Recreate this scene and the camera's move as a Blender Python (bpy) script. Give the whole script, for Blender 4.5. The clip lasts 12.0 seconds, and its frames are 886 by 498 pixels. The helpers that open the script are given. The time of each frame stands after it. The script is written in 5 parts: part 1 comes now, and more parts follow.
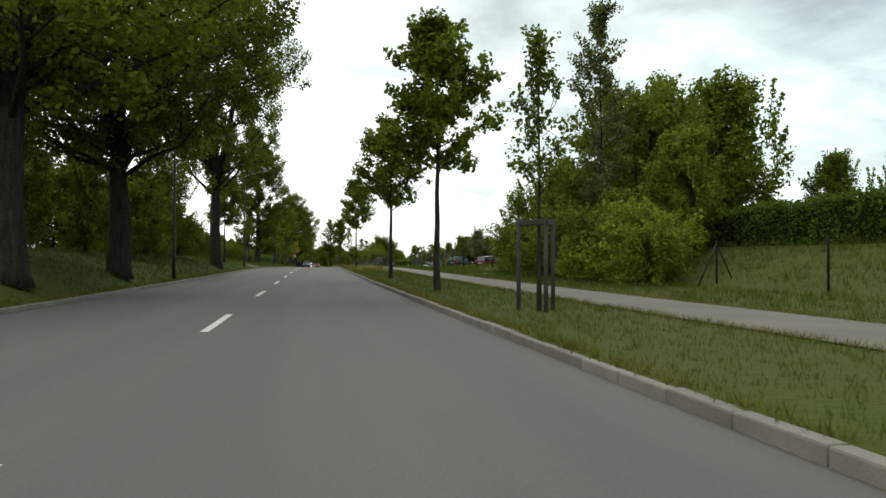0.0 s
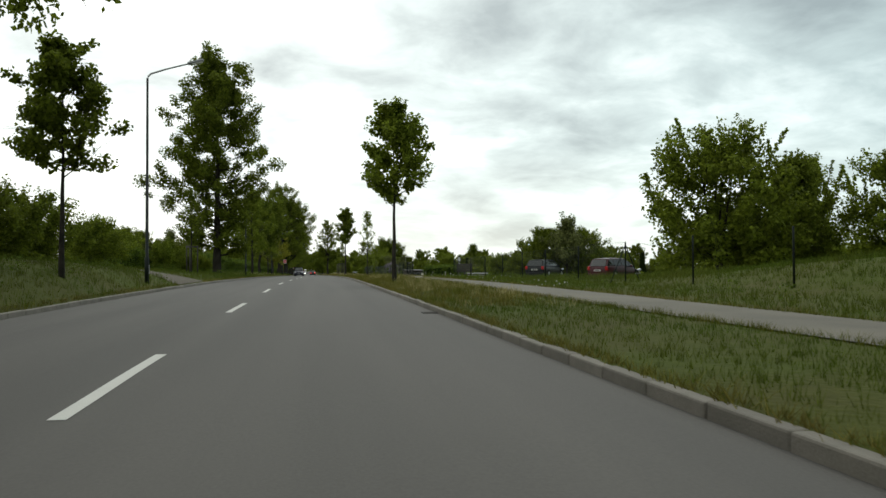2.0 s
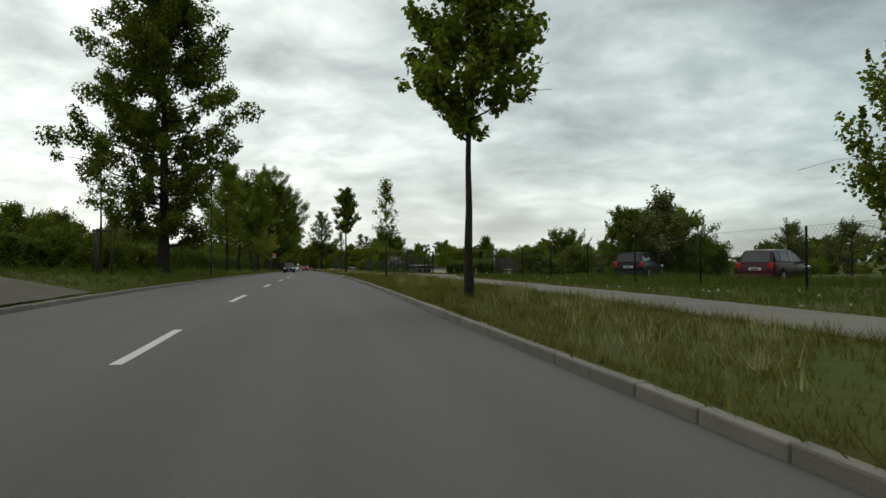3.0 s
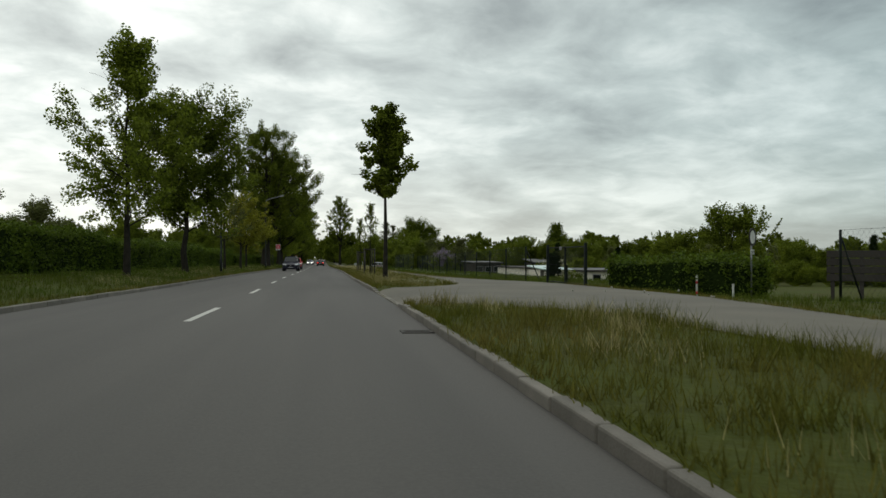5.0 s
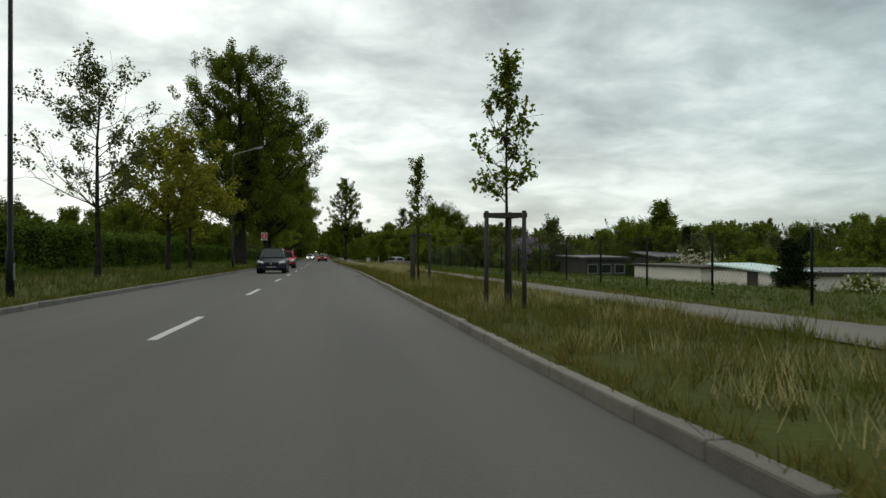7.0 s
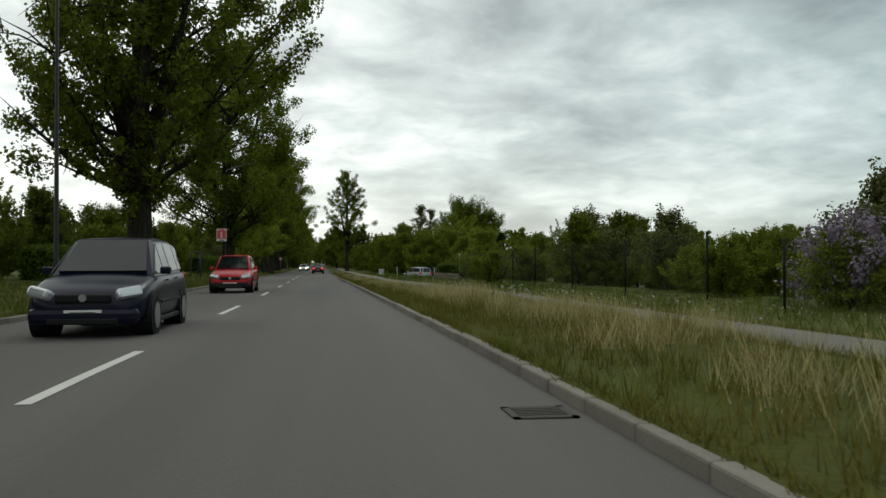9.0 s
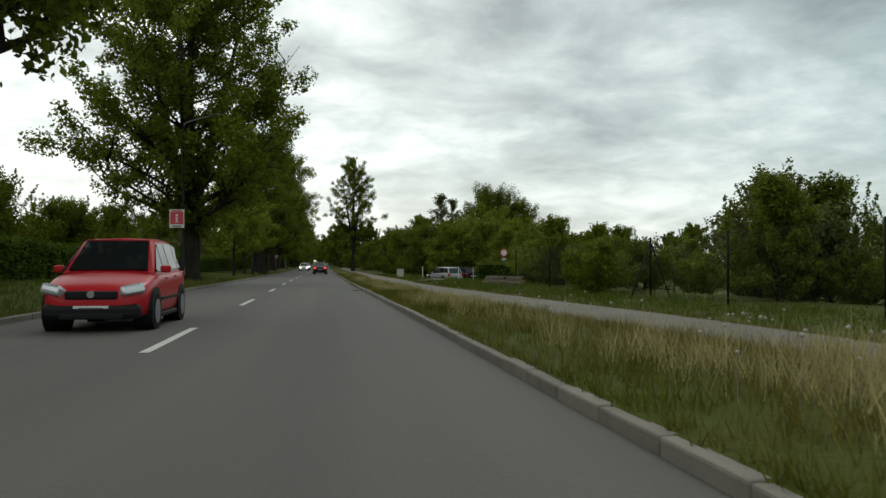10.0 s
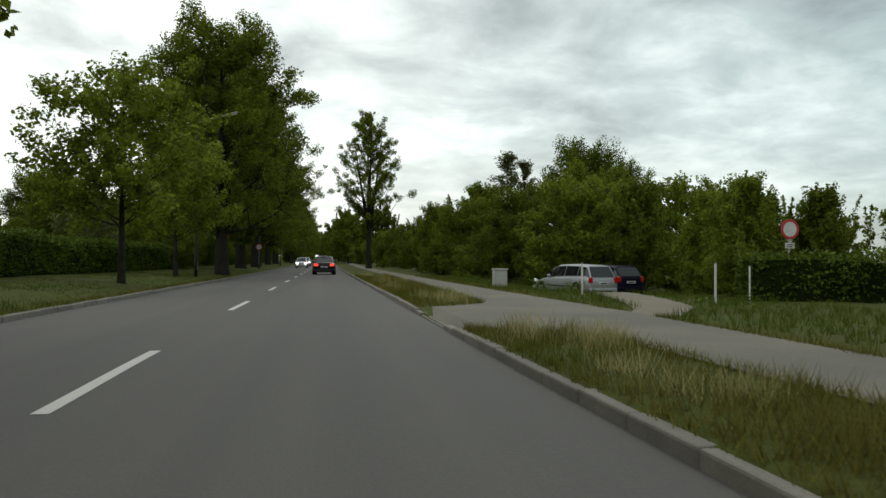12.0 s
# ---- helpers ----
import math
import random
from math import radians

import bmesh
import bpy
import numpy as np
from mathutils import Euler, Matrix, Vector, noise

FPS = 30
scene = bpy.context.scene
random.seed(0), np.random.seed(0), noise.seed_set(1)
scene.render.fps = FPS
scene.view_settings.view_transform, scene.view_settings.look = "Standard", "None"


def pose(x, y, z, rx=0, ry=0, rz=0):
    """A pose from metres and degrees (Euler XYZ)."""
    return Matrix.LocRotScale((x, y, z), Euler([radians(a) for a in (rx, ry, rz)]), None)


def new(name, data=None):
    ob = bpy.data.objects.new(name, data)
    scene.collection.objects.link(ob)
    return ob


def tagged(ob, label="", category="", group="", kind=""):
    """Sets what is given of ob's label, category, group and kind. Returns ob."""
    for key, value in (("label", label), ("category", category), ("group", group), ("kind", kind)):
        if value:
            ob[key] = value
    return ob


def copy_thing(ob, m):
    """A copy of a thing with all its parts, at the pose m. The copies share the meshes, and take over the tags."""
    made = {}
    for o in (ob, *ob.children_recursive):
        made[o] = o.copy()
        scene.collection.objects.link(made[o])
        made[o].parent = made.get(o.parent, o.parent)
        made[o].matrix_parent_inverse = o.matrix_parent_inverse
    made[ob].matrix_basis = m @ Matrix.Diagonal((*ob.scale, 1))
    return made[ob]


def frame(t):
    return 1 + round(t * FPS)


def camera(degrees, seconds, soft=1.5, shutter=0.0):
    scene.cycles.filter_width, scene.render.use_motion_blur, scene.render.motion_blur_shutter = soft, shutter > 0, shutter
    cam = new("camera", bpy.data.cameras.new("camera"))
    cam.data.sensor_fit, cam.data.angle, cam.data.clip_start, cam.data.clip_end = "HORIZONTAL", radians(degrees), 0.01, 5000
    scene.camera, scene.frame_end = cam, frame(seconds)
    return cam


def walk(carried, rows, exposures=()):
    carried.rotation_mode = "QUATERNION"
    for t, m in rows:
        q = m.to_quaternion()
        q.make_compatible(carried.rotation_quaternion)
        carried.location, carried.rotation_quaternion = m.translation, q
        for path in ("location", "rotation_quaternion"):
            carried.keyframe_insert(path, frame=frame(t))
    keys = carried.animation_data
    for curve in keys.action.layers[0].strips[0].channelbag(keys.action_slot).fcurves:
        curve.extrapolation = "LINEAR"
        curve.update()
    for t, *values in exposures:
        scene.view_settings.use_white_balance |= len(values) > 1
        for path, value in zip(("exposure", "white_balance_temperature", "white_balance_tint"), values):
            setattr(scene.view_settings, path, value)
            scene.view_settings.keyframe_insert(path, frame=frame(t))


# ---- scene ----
# camera and its drive along the avenue
cam = camera(55.5, 12.0, soft=1.5, shutter=0.03)
# the road climbs gently to a crest and falls away behind it: gradient by distance
GRADES = ((-80, 0.0), (0, 0.001), (30, 0.0055), (60, 0.0085), (75, 0.0065), (100, -0.001), (130, -0.005), (160, -0.006), (300, -0.006), (420, 0.0), (2600, 0.0))
_gy = np.arange(-300.0, 2601.0, 1.0)
_gs = np.interp(_gy, [g[0] for g in GRADES], [g[1] for g in GRADES])
_gz = np.concatenate([[0.0], np.cumsum((_gs[1:] + _gs[:-1]) / 2)])


def rise(y):
    """Height of the road's own profile."""
    return float(np.interp(y, _gy, _gz))


def grade(y):
    return math.degrees(math.atan(float(np.interp(y, _gy, _gs))))


PATH = [
    (0, 0.0, 0.0, 1.047, 90.84, -0.04, -8.39), (0.5, -0.082, 10.558, 1.047, 91.01, -0.11, -8.38),
    (1, -0.157, 21.184, 1.047, 90.96, -0.14, -8.53), (1.5, -0.216, 31.916, 1.047, 91.0, 0.23, -8.64),
    (2, -0.252, 42.678, 1.047, 90.91, 0.29, -8.75), (2.5, -0.249, 53.389, 1.047, 90.91, 0.11, -8.92),
    (3, -0.145, 64.071, 1.047, 90.56, 0.33, -9.2), (3.2, -0.061, 68.345, 1.047, 90.45, 0.36, -9.06),
    (4.8, 0.815, 102.216, 1.047, 90.65, -0.25, -7.92), (5, 0.85, 106.355, 1.047, 90.73, -0.14, -7.92),
    (5.5, 0.794, 116.559, 1.047, 90.51, -0.17, -7.97), (6, 0.641, 126.551, 1.047, 90.54, -0.12, -8.14),
    (6.5, 0.516, 136.333, 1.047, 90.51, -0.23, -8.17), (7, 0.454, 145.927, 1.047, 90.49, -0.01, -7.83),
    (7.2, 0.45, 149.72, 1.047, 90.59, -0.0, -7.77), (8.8, 0.594, 180.206, 1.047, 91.15, 0.0, -7.98),
    (9, 0.6, 184.168, 1.047, 91.18, 0.16, -7.97), (9.5, 0.573, 194.295, 1.047, 91.11, 0.29, -7.87),
    (10, 0.497, 204.53, 1.047, 91.16, -0.03, -7.8), (10.5, 0.384, 214.655, 1.047, 91.13, 0.18, -7.79),
    (11, 0.253, 224.717, 1.047, 91.1, -0.08, -7.71), (11.5, 0.119, 234.807, 1.047, 91.06, -0.08, -7.68),
    (12, -0.016, 244.924, 1.047, 90.87, -0.2, -7.66)]
walk(cam, [(t, pose(x, y, z + rise(y), rx + grade(y + 8), ry, rz)) for t, x, y, z, rx, ry, rz in PATH],
     exposures=[(0.0, 0.72), (1.0, 0.72), (1.6, 0.62), (2.1, 0.38), (2.5, 0.09), (2.8, -0.01), (5.0, -0.09), (6.0, -0.07), (7.0, 0.03), (9.0, 0.05), (11.0, 0.17), (12.0, 0.24)])

# overcast daylight
SUN_TURN, SUN_HIGH = radians(70), radians(48)
world = bpy.data.worlds.new("overcast_sky")
scene.world = world
world.use_nodes = True


def build_world():
    nt = world.node_tree
    n, l = nt.nodes, nt.links
    n.clear()
    out, bg = n.new("ShaderNodeOutputWorld"), n.new("ShaderNodeBackground")
    tc, sep = n.new("ShaderNodeTexCoord"), n.new("ShaderNodeSeparateXYZ")
    l.new(tc.outputs["Generated"], sep.inputs[0])
    low = n.new("ShaderNodeMath"); low.operation = "MAXIMUM"; low.inputs[1].default_value = 0.0
    l.new(sep.outputs["Z"], low.inputs[0])
    den = n.new("ShaderNodeMath"); den.inputs[1].default_value = 0.24
    l.new(low.outputs[0], den.inputs[0])
    comb = n.new("ShaderNodeCombineXYZ")
    for i, axis in enumerate("XY"):
        d = n.new("ShaderNodeMath"); d.operation = "DIVIDE"
        l.new(sep.outputs[axis], d.inputs[0]); l.new(den.outputs[0], d.inputs[1])
        l.new(d.outputs[0], comb.inputs[i])
    big, fine = n.new("ShaderNodeTexNoise"), n.new("ShaderNodeTexNoise")
    for node, scale, detail, rough in ((big, 1.1, 8, 0.52), (fine, 4.2, 9, 0.58)):
        node.inputs["Scale"].default_value, node.inputs["Detail"].default_value = scale, detail
        node.inputs["Roughness"].default_value = rough
        node.inputs["Distortion"].default_value = 0.35
        l.new(comb.outputs[0], node.inputs["Vector"])
    add = n.new("ShaderNodeMix"); add.inputs[0].default_value = 0.33
    l.new(big.outputs["Fac"], add.inputs[2]); l.new(fine.outputs["Fac"], add.inputs[3])
    ramp = n.new("ShaderNodeValToRGB")
    e = ramp.color_ramp.elements
    e[0].position, e[0].color = 0.37, (0.385, 0.43, 0.43, 1)
    e[1].position, e[1].color = 0.63, (1.10, 1.16, 1.14, 1)
    mid = e.new(0.5); mid.color = (0.66, 0.735, 0.725, 1)
    l.new(add.outputs[0], ramp.inputs[0])
    # brighter, warmer veil near the horizon
    hz = n.new("ShaderNodeMapRange")
    hz.inputs["From Min"].default_value, hz.inputs["From Max"].default_value = 0.0, 0.14
    hz.inputs["To Min"].default_value, hz.inputs["To Max"].default_value = 0.35, 0.0
    l.new(low.outputs[0], hz.inputs["Value"])
    veil = n.new("ShaderNodeMix"); veil.data_type = "RGBA"
    veil.inputs[7].default_value = (0.97, 0.965, 0.89, 1)
    l.new(hz.outputs[0], veil.inputs[0]); l.new(ramp.outputs[0], veil.inputs[6])
    # the cloud is thicker towards +x, away from the veiled sun
    side = n.new("ShaderNodeMapRange")
    side.inputs["From Min"].default_value, side.inputs["From Max"].default_value = -0.15, 0.62
    tint = n.new("ShaderNodeValToRGB")
    tint.color_ramp.elements[0].color, tint.color_ramp.elements[1].color = (1.10, 1.055, 1.01, 1), (0.49, 0.54, 0.535, 1)
    l.new(side.outputs[0], tint.inputs[0])
    l.new(sep.outputs["X"], side.inputs["Value"])
    thick = n.new("ShaderNodeMix"); thick.data_type = "RGBA"; thick.blend_type = "MULTIPLY"; thick.inputs[0].default_value = 1.0
    l.new(veil.outputs[2], thick.inputs[6]); l.new(tint.outputs[0], thick.inputs[7])
    sky = n.new("ShaderNodeTexSky"); sky.sky_type = "NISHITA"; sky.sun_disc = False
    sky.sun_elevation, sky.sun_rotation = SUN_HIGH, SUN_TURN
    dim = n.new("ShaderNodeMix"); dim.data_type = "RGBA"; dim.blend_type = "MULTIPLY"
    dim.inputs[0].default_value = 1.0; dim.inputs[7].default_value = (0.1, 0.1, 0.1, 1)
    l.new(sky.outputs[0], dim.inputs[6])
    thin = n.new("ShaderNodeMix"); thin.data_type = "RGBA"; thin.inputs[0].default_value = 0.08
    l.new(thick.outputs[2], thin.inputs[6]); l.new(dim.outputs[2], thin.inputs[7])
    l.new(thin.outputs[2], bg.inputs["Color"])
    bg.inputs["Strength"].default_value = 1.25
    l.new(bg.outputs[0], out.inputs[0])


build_world()
sun = new("sun", bpy.data.lights.new("sun", "SUN"))
sun.data.energy, sun.data.angle, sun.data.color = 0.5, radians(25), (1.0, 0.97, 0.92)
sun.matrix_world = pose(0, 0, 60, 90 - math.degrees(SUN_HIGH), 0, 160)

# ---- materials ----


def material(name, color, rough=0.8, metal=0.0, vary=0.25, scale=3.0, fine=40.0, bump=0.2, dist=0.01, second=None,
             island=0.0, obj=0.0, spec=0.5, through_light=0.0, coat=0.0, stretch=None):
    """Principled material with variation at two scales, in metres of object space."""
    m = bpy.data.materials.new(name)
    m.use_nodes = True
    nt = m.node_tree
    n, l = nt.nodes, nt.links
    b = n["Principled BSDF"]
    b.inputs["Roughness"].default_value, b.inputs["Metallic"].default_value = rough, metal
    b.inputs["Specular IOR Level"].default_value = spec
    b.inputs["Coat Weight"].default_value = coat
    tc = n.new("ShaderNodeTexCoord")
    geo = n.new("ShaderNodeNewGeometry")
    a, f = n.new("ShaderNodeTexNoise"), n.new("ShaderNodeTexNoise")
    for node, s in ((a, scale), (f, fine)):
        node.inputs["Scale"].default_value, node.inputs["Detail"].default_value = s, 5
        l.new(geo.outputs["Position"], node.inputs["Vector"])
    if stretch:
        mp = n.new("ShaderNodeMapping"); mp.inputs["Scale"].default_value = stretch
        l.new(geo.outputs["Position"], mp.inputs["Vector"]); l.new(mp.outputs[0], a.inputs["Vector"])
    base = second or tuple(c * 0.6 for c in color)
    mix = n.new("ShaderNodeMix"); mix.data_type = "RGBA"
    mix.inputs[6].default_value, mix.inputs[7].default_value = (*color, 1), (*base, 1)
    steep = n.new("ShaderNodeMapRange")
    steep.inputs["From Min"].default_value, steep.inputs["From Max"].default_value = 0.35, 0.65
    steep.inputs["To Max"].default_value = min(1.0, vary * 2)
    l.new(a.outputs["Fac"], steep.inputs["Value"]); l.new(steep.outputs[0], mix.inputs[0])
    hsv = n.new("ShaderNodeHueSaturation")
    val = n.new("ShaderNodeMapRange")
    val.inputs["To Min"].default_value, val.inputs["To Max"].default_value = 1 - vary, 1 + vary
    l.new(f.outputs["Fac"], val.inputs["Value"])
    last = val.outputs[0]
    for amount, socket in ((island, geo.outputs["Random Per Island"]), (obj, n.new("ShaderNodeObjectInfo").outputs["Random"])):
        if amount:
            r = n.new("ShaderNodeMapRange")
            r.inputs["To Min"].default_value, r.inputs["To Max"].default_value = 1 - amount, 1 + amount
            l.new(socket, r.inputs["Value"])
            k = n.new("ShaderNodeMath"); k.operation = "MULTIPLY"
            l.new(last, k.inputs[0]); l.new(r.outputs[0], k.inputs[1])
            last = k.outputs[0]
    l.new(last, hsv.inputs["Value"]); l.new(mix.outputs[2], hsv.inputs["Color"])
    l.new(hsv.outputs[0], b.inputs["Base Color"])
    if bump:
        bp = n.new("ShaderNodeBump")
        bp.inputs["Strength"].default_value, bp.inputs["Distance"].default_value = bump, dist
        l.new(f.outputs["Fac"], bp.inputs["Height"]); l.new(bp.outputs[0], b.inputs["Normal"])
    if through_light:
        t, ms = n.new("ShaderNodeBsdfTranslucent"), n.new("ShaderNodeMixShader")
        ms.inputs[0].default_value = through_light
        l.new(hsv.outputs[0], t.inputs["Color"])
        l.new(b.outputs[0], ms.inputs[1]); l.new(t.outputs[0], ms.inputs[2])
        l.new(ms.outputs[0], n["Material Output"].inputs["Surface"])
    return m


def plain(name, color, rough=0.5, metal=0.0, glow=0.0, coat=0.0, spec=0.5):
    m = bpy.data.materials.new(name)
    m.use_nodes = True
    b = m.node_tree.nodes["Principled BSDF"]
    b.inputs["Base Color"].default_value = (*color, 1)
    b.inputs["Roughness"].default_value, b.inputs["Metallic"].default_value = rough, metal
    b.inputs["Coat Weight"].default_value = coat
    b.inputs["Specular IOR Level"].default_value = spec
    if glow:
        b.inputs["Emission Color"].default_value, b.inputs["Emission Strength"].default_value = (*color, 1), glow
    return m


M = dict(
    asphalt=material("asphalt", (0.0862, 0.0792, 0.0713), 0.9, vary=0.28, scale=0.4, fine=45, bump=0.4, dist=0.006, second=(0.0535, 0.0495, 0.0452), stretch=(2.4, 0.09, 1.0)),
    path=material("path_surface", (0.137, 0.123, 0.094), 0.95, vary=0.34, scale=0.45, fine=45, bump=0.35, dist=0.006, second=(0.082, 0.0765, 0.062)),
    paint=material("road_paint", (0.52, 0.51, 0.47), 0.8, vary=0.18, scale=2, fine=70, bump=0.2, dist=0.003, second=(0.45, 0.44, 0.41)),
    kerb=material("kerb_stone", (0.1702, 0.1527, 0.1288), 0.9, vary=0.25, scale=2.5, fine=50, bump=0.5, dist=0.01, second=(0.0966, 0.0920, 0.0718), obj=0.18, island=0.15),
    soil=material("grass_ground", (0.0528, 0.0678, 0.0106), 0.95, spec=0.1, vary=0.35, scale=0.35, fine=9, bump=0.6, dist=0.06, second=(0.0634, 0.0581, 0.0176)),
    grass=material("grass_blades", (0.0845, 0.0963, 0.0125), 0.8, spec=0.06, vary=0.4, scale=0.3, fine=2.5, bump=0, second=(0.170, 0.137, 0.038), island=0.4, through_light=0.25),
    lawn=material("mown_grass", (0.0612, 0.0954, 0.0108), 0.8, spec=0.06, vary=0.4, scale=0.3, fine=3, bump=0, second=(0.0900, 0.0990, 0.0171), island=0.3, through_light=0.25),
    straw=material("dry_stalks", (0.37, 0.315, 0.145), 0.8, vary=0.25, scale=0.5, fine=5, bump=0, second=(0.25, 0.225, 0.075), island=0.45, through_light=0.2),
    dirt=material("bare_dirt", (0.1564, 0.1334, 0.0966), 0.95, vary=0.3, scale=1.2, fine=14, bump=0.7, dist=0.03, second=(0.1012, 0.0920, 0.0552)),
    earth=material("dark_earth", (0.080, 0.066, 0.046), 0.95, vary=0.35, scale=1.2, fine=14, bump=0.9, dist=0.05, second=(0.060, 0.050, 0.030)),
    lilac=material("lilac_blossom", (0.24, 0.19, 0.25), 0.8, vary=0.2, scale=2, fine=10, bump=0, island=0.25, through_light=0.2),
    fluff=material("seed_heads", (0.33, 0.32, 0.27), 0.95, vary=0.15, scale=5, fine=40, bump=0),
    flower=material("small_flowers", (0.5, 0.48, 0.32), 0.9, vary=0.2, scale=3, fine=30, bump=0),
    bark=material("dark_bark", (0.021, 0.018, 0.014), 0.95, spec=0.1, vary=0.5, scale=4, fine=16, bump=1.0, dist=0.09, second=(0.040, 0.036, 0.028), stretch=(3.0, 3.0, 0.35)),
    young_bark=material("young_bark", (0.034, 0.029, 0.022), 0.9, spec=0.15, vary=0.45, scale=4, fine=24, bump=0.9, dist=0.02, second=(0.014, 0.013, 0.010)),
    leaf_dark=material("dark_leaves", (0.110, 0.138, 0.014), 0.6, spec=0.07, vary=0.25, scale=0.6, fine=4, bump=0, second=(0.0605, 0.092, 0.011), obj=0.2, island=0.45, through_light=0.5),
    leaf_mid=material("green_leaves", (0.134, 0.165, 0.016), 0.6, spec=0.07, vary=0.25, scale=0.6, fine=4, bump=0, second=(0.088, 0.125, 0.013), obj=0.2, island=0.45, through_light=0.5),
    leaf_light=material("light_leaves", (0.18, 0.225, 0.022), 0.6, spec=0.07, vary=0.25, scale=0.6, fine=4, bump=0, second=(0.1375, 0.17, 0.016), obj=0.2, island=0.4, through_light=0.4),
    leaf_gold=material("yellow_green_leaves", (0.225, 0.228, 0.022), 0.6, spec=0.07, vary=0.25, scale=0.6, fine=4, bump=0, second=(0.145, 0.135, 0.02), island=0.4, through_light=0.4),
    leaf_grey=material("grey_green_leaves", (0.118, 0.135, 0.040), 0.6, spec=0.07, vary=0.25, scale=0.6, fine=4, bump=0, second=(0.0935, 0.098, 0.034), obj=0.2, island=0.4, through_light=0.35),
    leaf_fresh=material("fresh_leaves", (0.138, 0.172, 0.018), 0.6, spec=0.07, vary=0.25, scale=0.6, fine=4, bump=0, second=(0.11, 0.145, 0.015), obj=0.2, island=0.45, through_light=0.5),
    hedge=material("hedge_leaves", (0.092, 0.132, 0.014), 0.6, spec=0.07, vary=0.3, scale=0.8, fine=5, bump=0, second=(0.042, 0.074, 0.010), island=0.45, through_light=0.3),
    # near-black green: paints the shade inside hedges; also colours the conifer's needles
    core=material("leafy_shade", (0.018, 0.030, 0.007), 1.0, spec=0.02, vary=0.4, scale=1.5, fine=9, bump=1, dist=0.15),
    steel=material("galvanised_steel", (0.22, 0.225, 0.225), 0.5, 0.7, vary=0.15, scale=2, fine=30, bump=0.1, dist=0.002),
    post=material("dark_green_post", (0.006, 0.010, 0.008), 0.6, spec=0.2, vary=0.25, scale=2, fine=25, bump=0.1, dist=0.002),
    wire=material("fence_wire", (0.03, 0.04, 0.035), 0.6, 0.0, spec=0.2, vary=0.1, bump=0),
    stake=material("weathered_stake", (0.040, 0.035, 0.028), 0.9, vary=0.3, scale=4, fine=30, bump=0.5, dist=0.008),
    planks=material("pale_planks", (0.24, 0.20, 0.16), 0.9, vary=0.3, scale=3, fine=24, bump=0.4, dist=0.008),
    wall=material("whitewashed_wall", (0.70, 0.66, 0.58), 0.9, vary=0.14, scale=1, fine=18, bump=0.3, dist=0.01),
    roof=material("felt_roof", (0.13, 0.13, 0.13), 0.9, vary=0.25, scale=1, fine=14, bump=0.4, dist=0.01),
    roof_pale=material("pale_sheet_roof", (0.50, 0.62, 0.60), 0.45, vary=0.12, scale=1, fine=14, bump=0.2, dist=0.01),
    timber=material("dark_timber", (0.038, 0.032, 0.026), 0.85, vary=0.3, scale=2, fine=20, bump=0.4, dist=0.01),
    concrete=material("concrete_grey", (0.36, 0.35, 0.32), 0.85, vary=0.2, scale=2, fine=25, bump=0.3, dist=0.006),
    white=material("weathered_white", (0.62, 0.62, 0.59), 0.6, vary=0.15, scale=3, fine=20, bump=0.1, dist=0.003),
    red=material("sign_red", (0.46, 0.025, 0.025), 0.5, vary=0.1, scale=3, fine=20, bump=0),
    poster=material("poster_red", (0.50, 0.05, 0.07), 0.6, vary=0.1, scale=3, fine=20, bump=0),
    grey_box=material("grey_cabinet", (0.40, 0.40, 0.37), 0.6, vary=0.12, scale=3, fine=20, bump=0.1, dist=0.003),
    black=material("black_plastic", (0.010, 0.010, 0.011), 0.6, spec=0.2, vary=0.2, scale=3, fine=30, bump=0.05, dist=0.002),
    tyre=material("tyre_rubber", (0.010, 0.010, 0.010), 0.9, spec=0.15, vary=0.2, scale=6, fine=40, bump=0.2, dist=0.004),
    rim=material("alloy", (0.36, 0.36, 0.37), 0.35, 0.8, vary=0.1, bump=0),
    glass=plain("dark_glass", (0.010, 0.012, 0.013), 0.06, spec=0.45),
    lens=plain("headlamp_glass", (0.55, 0.57, 0.59), 0.1, metal=0.5),
    headlight=plain("lit_headlamp", (1.0, 0.96, 0.88), 0.2, glow=2.5),
    tail=plain("tail_lamp", (0.42, 0.010, 0.012), 0.2),
    tail_lit=plain("lit_tail_lamp", (1.0, 0.06, 0.04), 0.2, glow=0.9),
    plate=plain("plate_white", (0.62, 0.62, 0.60), 0.5),
    ink=plain("plate_ink", (0.03, 0.03, 0.03), 0.6),
)


def paint(name, color, rough=0.28, metal=0.0):
    m = material(name, color, rough, metal, vary=0.06, scale=1.5, fine=12, bump=0, coat=0.05, spec=0.18)
    return m


M.update(car_black=paint("car_black", (0.008, 0.008, 0.010)), car_blue=paint("car_dark_blue", (0.006, 0.007, 0.020)),
         car_red=paint("car_red", (0.42, 0.016, 0.022)), car_silver=paint("car_silver", (0.36, 0.37, 0.39), 0.38, 0.5),
         car_maroon=paint("car_maroon", (0.055, 0.010, 0.014)), car_white=paint("car_white", (0.7, 0.7, 0.7)))

# ---- mesh helpers ----


